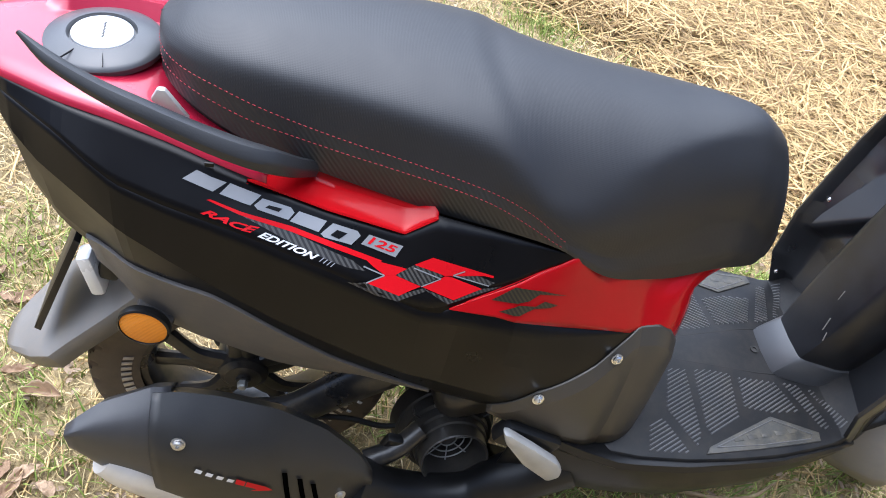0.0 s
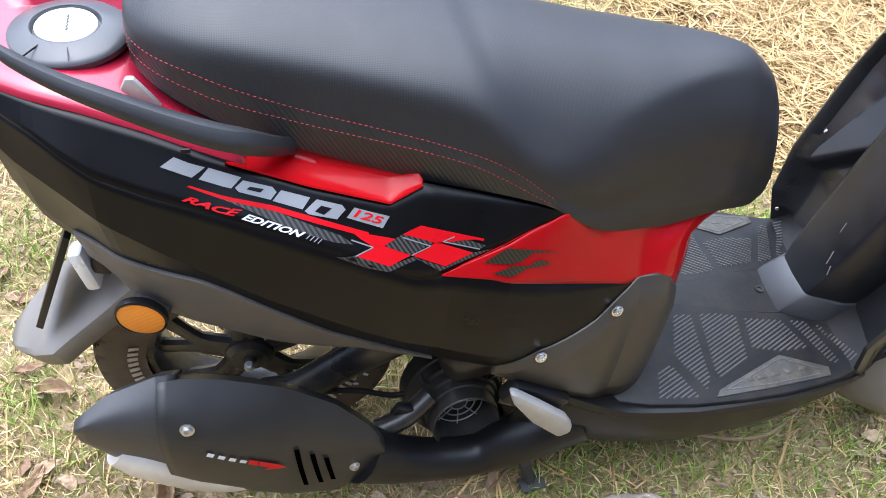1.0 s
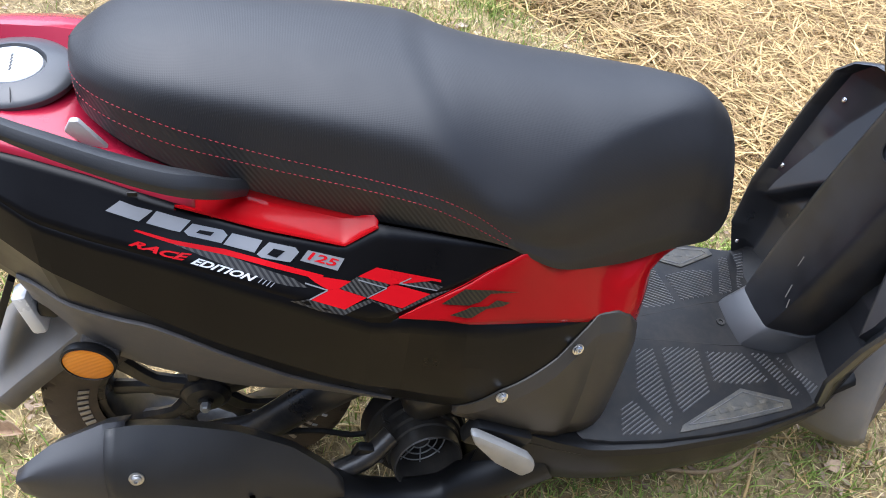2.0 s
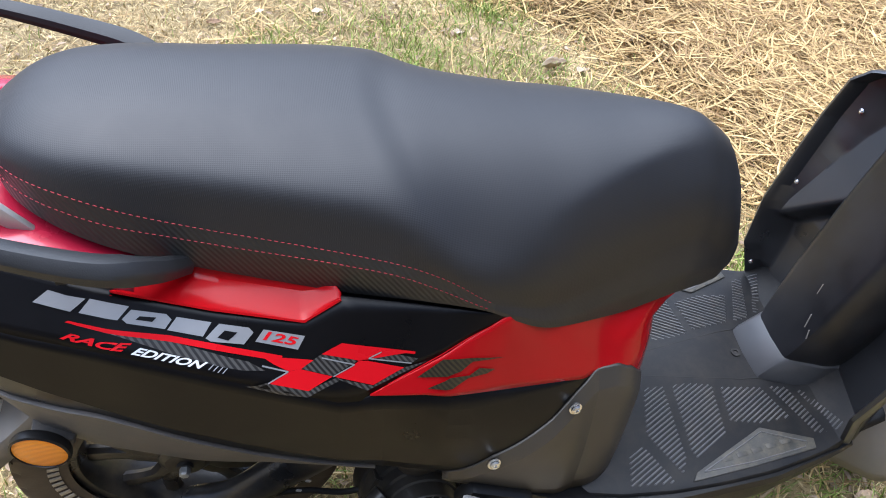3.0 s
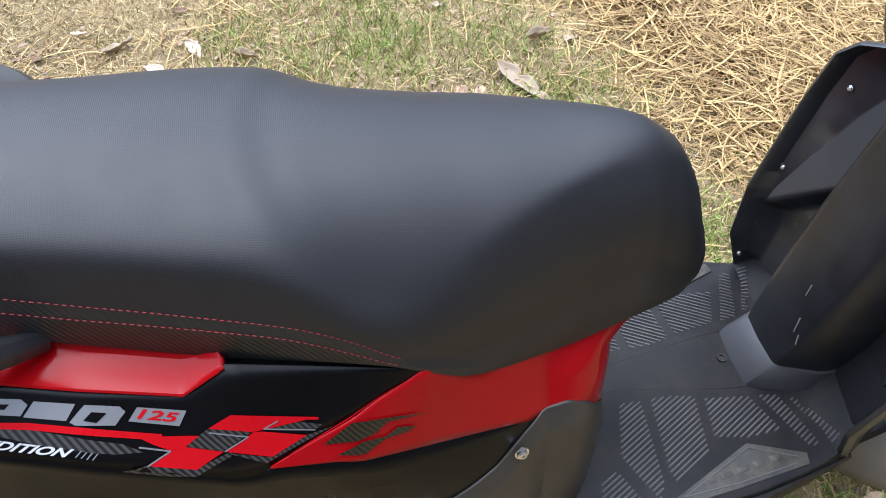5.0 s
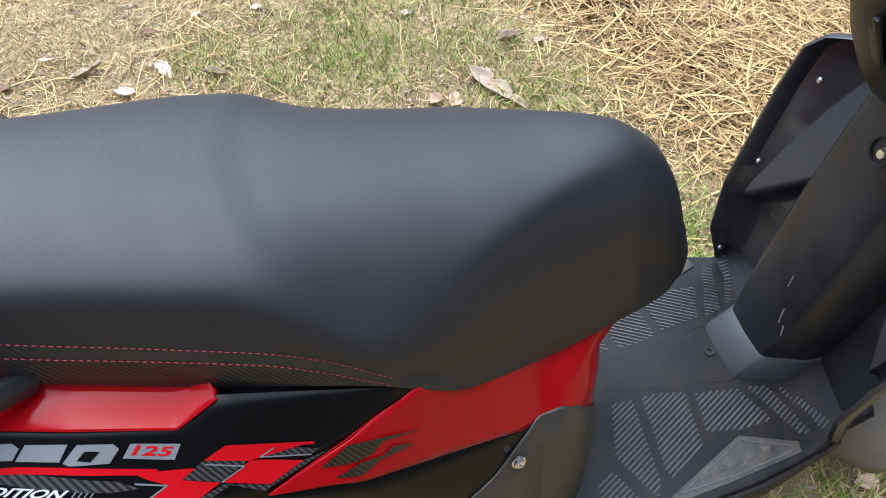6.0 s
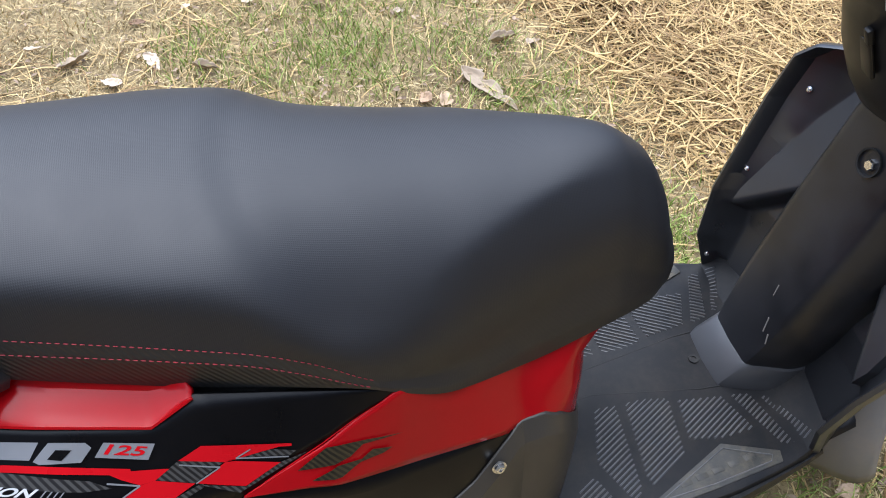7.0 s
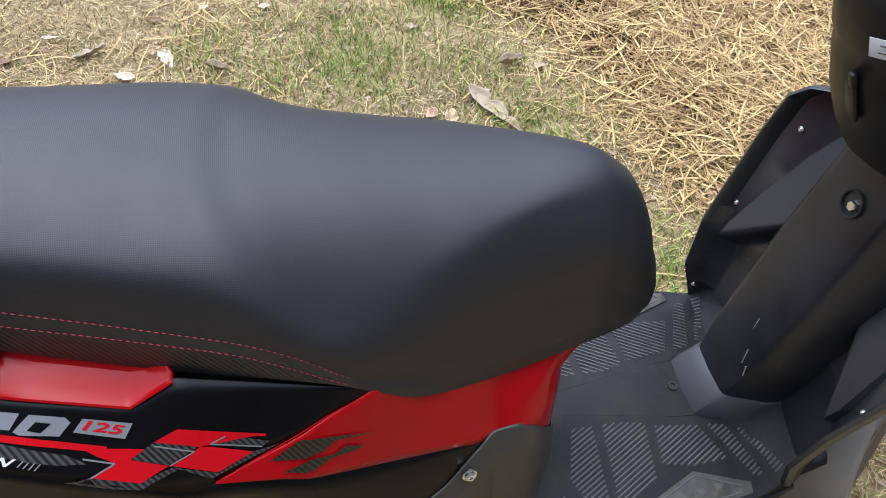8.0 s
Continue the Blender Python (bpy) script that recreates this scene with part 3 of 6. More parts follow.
print_patch("stripe", [(-0.0013, 0.7701), (0.0019, 0.7709), (0.0894, 0.7471), (0.1933, 0.712), (0.193, 0.7074), (0.0886, 0.7434)], RED_PRINT, SCOOTER, 0.0014, "thin red printed stripe")
BADGES = (([(-0.0277, 0.7853), (-0.0131, 0.7927), (0.0185, 0.7836), (0.0045, 0.7772)], []),
          ([(0.0115, 0.7755), (0.0222, 0.783), (0.0555, 0.7722), (0.0445, 0.766)], []),
          ([(0.0485, 0.7658), (0.057, 0.7699), (0.0879, 0.7611), (0.0922, 0.7569), (0.0856, 0.7523), (0.0524, 0.7624)], [(0.0603, 0.7635), (0.0643, 0.7648), (0.0789, 0.7611), (0.0748, 0.7592)]),
          ([(0.0875, 0.7512), (0.097, 0.7576), (0.1284, 0.748), (0.1195, 0.7406)], []),
          ([(0.1218, 0.7391), (0.1355, 0.746), (0.1635, 0.739), (0.1674, 0.7348), (0.1573, 0.7281), (0.126, 0.7362)], [(0.1328, 0.7377), (0.1402, 0.7411), (0.1522, 0.7377), (0.1429, 0.7339)]))
for outline, slot in BADGES:
    badge = print_patch("badge_block", outline, SILVER, SCOOTER, 0.0024, "silver raised badge block")
    if slot:
        print_patch("badge_slot", slot, SATIN, badge, 0.0031)
tag = print_patch("number_badge", [(0.1682, 0.728), (0.1773, 0.7355), (0.2176, 0.7247), (0.2093, 0.7145)], SILVER, SCOOTER, 0.0022, "silver number badge")
lettering("digits", "125", (0.1755, 0.7284), (0.2065, 0.7186), (0.0052, 0.0058), RED_PRINT, tag, 0.0028, shear=0.1, bold=0.022)
lettering("lettering", "RACE", (-0.0074, 0.7596), (0.0505, 0.7452), (0.0055, 0.004), RED_PRINT, SCOOTER, bold=0.035, shear=0.3, label="red slanted RACE lettering")
lettering("lettering", "EDITION", (0.0538, 0.743), (0.1172, 0.7196), (0.0053, 0.0034), WHITE, SCOOTER, bold=0.03, shear=0.3, label="white slanted EDITION lettering")
for k in range(4):
    x, z = 0.1218 + 0.0042 * k, 0.7184 - 0.0018 * k
    print_patch("hatch_bar", [(x, z), (x + 0.0012, z - 0.0004), (x + 0.0062, z + 0.0019), (x + 0.005, z + 0.0023)], SILVER, SCOOTER)
PRINTS = (("carbon_patch", CARBON_PRINT, 0.0008, [(0.0034, 0.7683), (0.0395, 0.7575), (0.1029, 0.7293), (0.1544, 0.7093), (0.1761, 0.7036), (0.1603, 0.7142), (0.0888, 0.7434)]),
          ("check_block", RED_PRINT, 0.0014, [(0.1732, 0.7154), (0.2242, 0.7026), (0.2105, 0.6974), (0.1979, 0.6985), (0.1843, 0.707)]),
          ("check_block", RED_PRINT, 0.0014, [(0.177, 0.6941), (0.1979, 0.6983), (0.2105, 0.6974), (0.2423, 0.6845), (0.2165, 0.6773)]),
          ("check_block", RED_PRINT, 0.0014, [(0.2326, 0.7065), (0.2542, 0.7133), (0.3313, 0.692), (0.3309, 0.6896), (0.2919, 0.6995), (0.271, 0.6938), (0.2621, 0.6973)]),
          ("check_block", RED_PRINT, 0.0014, [(0.244, 0.6839), (0.271, 0.6938), (0.2794, 0.6923), (0.3183, 0.6784), (0.2839, 0.6679)]),
          ("carbon_patch", CARBON_PRINT, 0.001, [(0.2105, 0.6974), (0.2326, 0.7062), (0.2621, 0.6973), (0.2688, 0.6938), (0.2423, 0.6845)]),
          ("carbon_patch", CARBON_PRINT, 0.001, [(0.1551, 0.6959), (0.177, 0.6945), (0.2166, 0.6776), (0.2489, 0.6827), (0.2483, 0.6785), (0.2156, 0.6718), (0.1901, 0.6779)]),
          ("carbon_patch", CARBON_PRINT, 0.001, [(0.244, 0.6825), (0.2838, 0.6671), (0.3183, 0.6782), (0.3435, 0.6796), (0.2775, 0.6635)]),
          ("carbon_patch", CARBON_PRINT, 0.001, [(0.2829, 0.6939), (0.2948, 0.6991), (0.3339, 0.684), (0.3277, 0.6814)]),
          ("carbon_flash", CARBON_FLASH, 0.0035, [(0.3315, 0.6672), (0.3615, 0.6796), (0.4, 0.6685), (0.4369, 0.656), (0.396, 0.6653), (0.3825, 0.6595), (0.3664, 0.6605)]),
          ("carbon_flash", CARBON_FLASH, 0.0035, [(0.3426, 0.6533), (0.3689, 0.6576), (0.3926, 0.6504), (0.4047, 0.6544), (0.4247, 0.6449), (0.4137, 0.6436), (0.3909, 0.6478), (0.3714, 0.6446)]))
for name, mat, lift, outline in PRINTS:
    print_patch(name, outline, mat, SCOOTER, lift)
for p0, p1 in (((0.1728, 0.7087), (0.1979, 0.6983)), ((0.1979, 0.6983), (0.177, 0.6941)), ((0.2326, 0.7035), (0.2659, 0.6915)), ((0.2659, 0.6915), (0.2429, 0.6845)), ((0.2947, 0.6982), (0.2807, 0.6945)), ((0.2807, 0.6945), (0.3265, 0.6814)), ((0.3, 0.6655), (0.4183, 0.7012))):
    d = Vector((p1[0] - p0[0], p1[1] - p0[1])).normalized() * 0.0006
    print_patch("hairline", [(p0[0] - d.y, p0[1] + d.x), (p1[0] - d.y, p1[1] + d.x), (p1[0] + d.y, p1[1] - d.x), (p0[0] + d.y, p0[1] - d.x)], SILVER if p1[0] < 0.4 else RED_PRINT, SCOOTER, 0.0018)

# ---- tail deck, filler cap, rails ----
deck_xs = [-0.3, -0.29, -0.27, -0.25, -0.225] + xgrid(-0.21, 0.06, 0.015)


def deck_edge(x):
    return (along(TOP, x, 1), along(TOP, x, 2)) if x > -0.225 else (float(np.interp(x, [-0.3, -0.28, -0.225], [0.035, 0.05, 0.08])), 0.838)


verts = []
for x in deck_xs:
    w, z = deck_edge(x)
    for k in range(17):
        f = -1 + 2 * k / 16
        a = abs(f)
        rib = min(max((f - 0.5) / 0.12, 0.0), 1.0) * (0.016 if x > -0.2 else 0.0)
        verts.append((x, w * f, z + 0.0105 + rib - (0.010 * max(0, (a - 0.72) / 0.28) ** 1.5)))
thick(make("tail_deck", verts, quads(len(deck_xs), 17), DEEP_RED, SCOOTER, "deep red glossy tail top with a raised rib", sharp=40, out=(0, 0, 1)), 0.004)
verts = []
for x, w, z0, z1 in ((-0.3, 0.033, 0.842, 0.81), (-0.26, 0.045, 0.838, 0.79), (-0.225, 0.055, 0.83, 0.77)):
    verts += [(x, w, z0), (x, w * 0.9, z1), (x, -w * 0.9, z1), (x, -w, z0)]
tail = make("tail_light", verts, quads(3, 4, closed_v=True) + [(0, 1, 2, 3), (8, 9, 10, 11)], material("red_lens", (0.35, 0.008, 0.012), 0.15, vary=0.05, bump=0.0, coat=1), SCOOTER, "red tail light lens")

cap_m = pose(-0.134, 0.0, 0.8465)
v, f = lathe([(0.0, -0.012), (0.066, -0.012), (0.0672, -0.005), (0.0655, -0.002), (0.0615, 0.0), (0.0415, 0.0066), (0.038, 0.0068), (0.0365, 0.003), (0.036, 0.0), (0.0, 0.0)], 48, cap_m)
collar = make("filler_collar", v, f, COLLAR, SCOOTER, "dark grey plastic ring around the filler")
v, f = lathe([(0.0, 0.0), (0.0335, 0.0), (0.0335, 0.0045), (0.032, 0.0062), (0.027, 0.0068), (0.0, 0.007)], 48, cap_m)
cap = make("filler_cap", v, f, CAP_WHITE, collar, "pale satin aluminium filler cap")
for k in range(5):
    part("print_bar", block((0.0055, 0.0022, 0.0006), cap_m @ pose(0.002 + 0.0028 * (k - 2) * 0.25, 0.014 - 0.0065 * k, 0.0072, 0, 0, 80), 0), MATTE, collar)
part("latch", block((0.026, 0.006, 0.006), cap_m @ pose(-0.004, -0.0415, 0.002), 0.0015), COLLAR, collar)
for a in (-118, -78):
    part("seam", block((0.024, 0.0006, 0.002), cap_m @ pose(0.057 * math.cos(radians(a)), 0.057 * math.sin(radians(a)), 0.0048, 0, 0, a), 0), INNER, collar)

def rail(s):
    """A tapered blade with a flat upper face, pointed at the rear and running in under the seat."""
    path = smooth_path([(-0.164, s * 0.146, 0.936), (-0.135, s * 0.161, 0.918), (-0.097, s * 0.171, 0.899), (-0.057, s * 0.177, 0.882), (-0.011, s * 0.181, 0.862), (0.036, s * 0.181, 0.842), (0.064, s * 0.172, 0.826), (0.088, s * 0.152, 0.803), (0.11, s * 0.13, 0.783)], 6)
    n = len(path)
    verts = []
    for i, p in enumerate(path):
        t = (path[min(i + 1, n - 1)] - path[max(i - 1, 0)]).normalized()
        k = i / (n - 1)
        up = Vector((0, s * -0.25, 1.0))
        up = (up - t * up.dot(t)).normalized()
        out = t.cross(up).normalized() * (1 if t.cross(up).y * s > 0 else -1)
        w = float(np.interp(k, [0, 0.12, 0.35, 0.72, 0.86, 1], [0.002, 0.0075, 0.012, 0.016, 0.014, 0.008]))
        h = float(np.interp(k, [0, 0.12, 0.35, 0.75, 1], [0.002, 0.006, 0.0095, 0.014, 0.01]))
        for a, b in ((-1, 0.25), (-0.8, 0.8), (0.1, 1.0), (0.55, 0.9), (0.95, 0.25), (1.0, -0.1), (0.8, -0.8), (0.3, -1.0), (-0.6, -0.9), (-0.95, -0.4)):
            verts.append(p + out * w * a + up * h * b)
    make("grab_rail", verts, quads(n, 10, closed_v=True) + [tuple(range(10)), tuple(range((n - 1) * 10, n * 10))], RAIL, SCOOTER, "black plastic pillion grab rail", sharp=28)


for s in (-1, 1):
    rail(s)
    out = [(-0.066, 0.838), (-0.058, 0.852), (-0.05, 0.852), (-0.026, 0.814), (-0.04, 0.81)]
    part("rail_bracket", prism(out, Matrix(((1, 0, 0, 0), (0, 0, 1, s * 0.098 - 0.004), (0, 1, 0, 0), (0, 0, 0, 1))), 0.008, 0.002), CAST, SCOOTER, "pale grey rail bracket")
    part("rail_pin", block((0.01, 0.003, 0.006), pose(0.0, s * 0.156, 0.8), 0.001), PLASTIC, SCOOTER)

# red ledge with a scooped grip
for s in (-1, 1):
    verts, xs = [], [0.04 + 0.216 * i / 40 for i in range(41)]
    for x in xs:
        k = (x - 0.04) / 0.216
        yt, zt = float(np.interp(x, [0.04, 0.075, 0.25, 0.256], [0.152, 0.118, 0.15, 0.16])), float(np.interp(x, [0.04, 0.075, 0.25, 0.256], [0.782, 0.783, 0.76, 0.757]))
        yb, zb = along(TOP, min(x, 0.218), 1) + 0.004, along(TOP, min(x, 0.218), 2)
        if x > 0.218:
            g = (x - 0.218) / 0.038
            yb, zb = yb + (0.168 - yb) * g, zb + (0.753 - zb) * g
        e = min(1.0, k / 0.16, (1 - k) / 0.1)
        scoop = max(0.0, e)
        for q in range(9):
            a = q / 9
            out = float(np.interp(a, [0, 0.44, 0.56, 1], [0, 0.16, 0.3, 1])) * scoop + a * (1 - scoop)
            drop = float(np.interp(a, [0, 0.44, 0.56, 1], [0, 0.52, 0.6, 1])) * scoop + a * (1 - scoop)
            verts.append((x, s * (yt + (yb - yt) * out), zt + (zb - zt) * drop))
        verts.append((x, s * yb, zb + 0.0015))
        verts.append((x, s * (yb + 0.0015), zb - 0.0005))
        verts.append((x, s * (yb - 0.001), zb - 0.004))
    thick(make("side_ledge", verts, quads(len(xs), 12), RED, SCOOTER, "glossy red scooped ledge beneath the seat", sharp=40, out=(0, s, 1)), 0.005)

# dark tub that fills the body under the seat
verts = []
xs = xgrid(-0.2, 0.52, 0.04)
for x in xs:
    zt = min(along(TOP, x, 2) + 0.006, 0.81) - (0.0 if x < 0.41 else 0.0)
    zl = max(along(LOW, x, 2) + 0.03, 0.40)
    for y, z in ((0, zt), (0.7, zt), (0.9, along(CREASE, x, 2)), (0.85, (zt + zl) / 2), (0.6, zl), (0, zl), (-0.6, zl), (-0.85, (zt + zl) / 2), (-0.9, along(CREASE, x, 2)), (-0.7, zt)):
        verts.append((x, y * (side(x, max(z, zl)) - 0.01), z))
make("underseat_tub", verts, quads(len(xs), 10, closed_v=True) + [tuple(range(10)), tuple(range((len(xs) - 1) * 10, len(xs) * 10))], INNER, SCOOTER, "dark plastic underseat tub")

# ---- seat ----
def seat_curve(x):
    """Cross-section (y, z) from the right foot over the crest to the left foot."""
    x = x if x < 0.7 else 0.7 + (x - 0.7) / NOSE
    e = (1 - min(max((0.085 - x) / 0.152, 0.0), 1.0) ** 2.7) ** (1 / 2.7)
    low, st1, st2 = [Vector((table(t, x, 1) * e, table(t, x, 2))) for t in (S_LOW, S_ST1, S_ST2)]
    mid = table(S_MID, x, 2)
    # the rounded pillion crown gives way to a ridge on the rider's part
    k = min(max((x - 0.3) / 0.07, 0.0), 1.0)
    k = k * k * (3 - 2 * k)
    crown = Vector((st2.x * 0.9, mid - (mid - st2.y) * 0.4))
    ridge = crown.lerp(Vector((table(S_RIDGE, x, 1), table(S_RIDGE, x, 2))), k)
    ridge.y = min(ridge.y, mid - 0.002)
    power = 2.5 - 0.2 * k
    line = [st2.lerp(ridge, i / 20) + Vector((0.012, 0.004)) * k * math.sin(math.pi * i / 20) * min(1.0, (ridge - st2).length / 0.1) for i in range(20)]
    line += [Vector((ridge.x * (1 - i / 40), mid - (mid - ridge.y) * (1 - i / 40) ** power)) for i in range(41)]
    run = [0.0]
    for p, q in zip(line, line[1:]):
        run.append(run[-1] + (q - p).length)
    ys, zs = [p.x for p in line], [p.y for p in line]
    soft = float(np.interp(x, [0.3, 0.4, 0.6, 0.75, 0.83], [0.02, 0.009, 0.0055, 0.006, 0.005]))
    top = []
    for i in range(25):
        at = run[-1] * i / 25
        r = min(soft, at * 0.9)
        w = [(math.exp(-((o / 3) ** 2) * 1.6), at + r * o / 3) for o in range(-3, 4)]
        total = sum(g for g, _ in w)
        yy = sum(g * (float(np.interp(a, run, ys)) if a <= run[-1] else -float(np.interp(2 * run[-1] - a, run, ys))) for g, a in w) / total
        zz = sum(g * float(np.interp(a if a <= run[-1] else 2 * run[-1] - a, run, zs)) for g, a in w) / total
        top.append((yy, zz))
    half = [tuple(low.lerp(st1, i / 5)) for i in range(5)] + [tuple(st1.lerp(st2, i / 5)) for i in range(5)] + top
    return half + [(0.0, mid)] + [(-y, z) for y, z in reversed(half)]


SEAT_X = [-0.067 + 0.152 * (1 - math.cos(math.pi / 2 * i / 22)) for i in range(23)] + xgrid(0.095, 0.72, 0.00625) + [0.72 + 0.09 * math.sin(math.pi / 2 * i / 16) for i in range(1, 17)]
net = [seat_curve(x) for x in SEAT_X]
m = len(net[0])
heights = np.array(net)
for _ in range(7):
    heights[24:-14, 11:m - 11] = (heights[23:-15, 11:m - 11] + 2 * heights[24:-14, 11:m - 11] + heights[25:-13, 11:m - 11]) / 4
# the pillion part ends in a shallow step with a faint ridge along its middle
for i, x in enumerate(SEAT_X):
    for j in range(11, m - 11):
        y = heights[i, j, 0]
        away = abs(y) / 0.14
        crest = 0.286 + 0.035 * away ** 2
        fall = min(max((x - crest) / 0.04, 0.0), 1.0)
        back = 1.0 if x > crest else math.exp(-((x - crest) / 0.16) ** 2)
        edge = max(0.0, 1 - away ** 6)
        heights[i, j, 1] += edge * back * (1 - fall * fall * (3 - 2 * fall)) * 0.0044
net = [[tuple(p) for p in row] for row in heights]
seat = new("seat")
seat.parent = SCOOTER
seat["label"] = "long black vinyl seat, stepped, with red double stitching"


band_end = max(i for i, x in enumerate(SEAT_X) if x < 0.425)
cover = make("seat_cover", [(x, y, z) for x, row in zip(SEAT_X, net) for y, z in row], quads(len(SEAT_X), m) + [tuple(range((len(SEAT_X) - 1) * m, len(SEAT_X) * m))], VINYL, seat, "black textured vinyl with ribbed lower band", sharp=70, out=(0, 0, 1))
cover.data.materials.append(CARBON)
for poly in cover.data.polygons:
    c = poly.center
    if c.x < 0.42 and c.z < table(S_ST2, c.x, 2) - 0.0005:
        poly.material_index = 1
under = []
for x, row in zip(SEAT_X, net):
    w, z = row[0]
    sink = float(np.interp(x, [-0.067, 0.1, 0.3, 0.42], [0.026, 0.026, 0.012, 0.004]))
    lean = 0.012 if x < 0.4 else 0.004
    under += [(x + 0.004, t * max(w - d, 0.002), z + 0.003 - h) for t in (1, -1) for d, h in (((0.003, 0.0), (lean, sink)) if t > 0 else ((lean, sink), (0.003, 0.0)))]
make("seat_base", under, quads(len(SEAT_X), 4) + [(0, 1, 2, 3)], INNER, seat, "black plastic seat base below the cover")


def stitches(name, j, length=0.0042, gap=0.0022):
    """A row of short thread loops round the side and back of the seat."""
    path = [Vector((SEAT_X[i], net[i][j][0], net[i][j][1])) for i in range(band_end - 1, -1, -1)] + [Vector((SEAT_X[i], net[i][m - 1 - j][0], net[i][m - 1 - j][1])) for i in range(1, band_end)]
    verts, faces, walked, nxt = [], [], 0.0, 0.0
    centre = Vector((0.2, 0, 0.72))
    for p, q in zip(path, path[1:]):
        d = (q - p).length
        while nxt < walked + d and d > 0:
            a = p.lerp(q, (nxt - walked) / d)
            t = (q - p).normalized()
            o = Vector((0, a.y, 0.05)).normalized() if a.x > 0.0 else Vector((-0.06, a.y, 0.03)).normalized()
            u = o.cross(t).normalized()
            base = len(verts)
            for e, r in ((-0.5, 0.3), (-0.3, 1.0), (0.3, 1.0), (0.5, 0.3)):
                c = a + t * length * e + o * 0.0004
                verts += [c + u * 0.0006 * r, c + o * 0.0007 * r, c - u * 0.0006 * r]
            for i in range(3):
                b0 = base + i * 3
                faces += [(b0, b0 + 3, b0 + 4, b0 + 1), (b0 + 1, b0 + 4, b0 + 5, b0 + 2)]
            nxt += length + gap
        walked += d
    make(name, verts, faces, THREAD, seat, "row of red thread stitches", smooth=False)


stitches("stitching", 5)
stitches("stitching", 10)

# ---- floor ----
floor_right = [(0.56, 0.195), (0.60, 0.212), (0.66, 0.224), (0.745, 0.229), (0.83, 0.226), (0.913, 0.218), (0.98, 0.205), (1.03, 0.193), (1.06, 0.18)]


def floor_half(x):
    return float(np.interp(x, [p[0] for p in floor_right], [p[1] for p in floor_right]))


xs = xgrid(0.56, 1.10, 0.02)
verts = []
for x in xs:
    w = floor_half(x)
    rise = 0.0 if x < 1.035 else (x - 1.035) * 0.9
    for y, z in ((-w, 0.286), (-w + 0.006, 0.294), (-w + 0.016, 0.298), (-0.06, 0.298), (-0.045, 0.3), (0, 0.3), (0.045, 0.3), (0.06, 0.298), (w - 0.016, 0.298), (w - 0.006, 0.294), (w, 0.286)):
        verts.append((x, y, z + rise))
board = make("floorboard", verts, quads(len(xs), 11), FLOOR, SCOOTER, "dusty dark grey plastic floorboard", sharp=25, out=(0, 0, 1))
thick(board, 0.006)


def clip_bar(poly, c, d):
    """The stretch of the line c + t d inside a convex outline."""
    t0, t1 = -1e9, 1e9
    n = len(poly)
    area = sum(poly[i][0] * poly[(i + 1) % n][1] - poly[(i + 1) % n][0] * poly[i][1] for i in range(n))
    for i in range(n):
        ax, ay = poly[i]
        bx, by = poly[(i + 1) % n]
        nx, ny = (-(by - ay), bx - ax) if area > 0 else (by - ay, -(bx - ax))
        den, num = nx * d[0] + ny * d[1], nx * (c[0] - ax) + ny * (c[1] - ay)
        if abs(den) < 1e-9:
            if num < 0:
                return None
            continue
        t = -num / den
        if den > 0:
            t0 = max(t0, t)
        else:
            t1 = min(t1, t)
    return (t0, t1) if t1 - t0 > 0.006 else None


def tread_pad(poly, s, z=0.298, pitch=0.0066, half=0.0014, slope=0.56):
    """A floor pad: a shallow plate with slanting raised ribs."""
    poly = [(x, s * y) for x, y in poly]
    bm = bmesh.new()
    d = Vector((1, s * slope)).normalized()
    nrm = Vector((-d.y, d.x))
    cx, cy = sum(p[0] for p in poly) / len(poly), sum(p[1] for p in poly) / len(poly)
    ribs = []
    for k in range(-24, 25):
        c = (cx + nrm.x * pitch * k, cy + nrm.y * pitch * k)
        hit = clip_bar(poly, c, d)
        if hit:
            a, b = (c[0] + d.x * (hit[0] + 0.002), c[1] + d.y * (hit[0] + 0.002)), (c[0] + d.x * (hit[1] - 0.002), c[1] + d.y * (hit[1] - 0.002))
            ribs.append((a, b))
    verts, faces = [], []
    for a, b in ribs:
        i = len(verts)
        for (x, y), e in ((a, -1), (b, 1)):
            rise = 0.0 if x < 1.035 else (x - 1.035) * 0.9
            for o, h in ((-half, 0.0), (-half * 0.5, 0.0018), (half * 0.5, 0.0018), (half, 0.0)):
                verts.append((x + nrm.x * o - d.x * e * (0.0015 if h else 0), y + nrm.y * o - d.y * e * (0.0015 if h else 0), z + h + rise))
        faces += [(i, i + 4, i + 5, i + 1), (i + 1, i + 5, i + 6, i + 2), (i + 2, i + 6, i + 7, i + 3), (i, i + 1, i + 2, i + 3), (i + 4, i + 7, i + 6, i + 5)]
    pad = make("tread_pad", verts, faces, RIB, board, "ribbed anti-slip pad", smooth=False)
    return pad


def seam(points, parent, radius=0.0016, mat=None, name="seam"):
    v, f = tube_mesh([Vector(p) for p in points], radius, 6)
    return make(name, v, f, mat or INNER, parent)


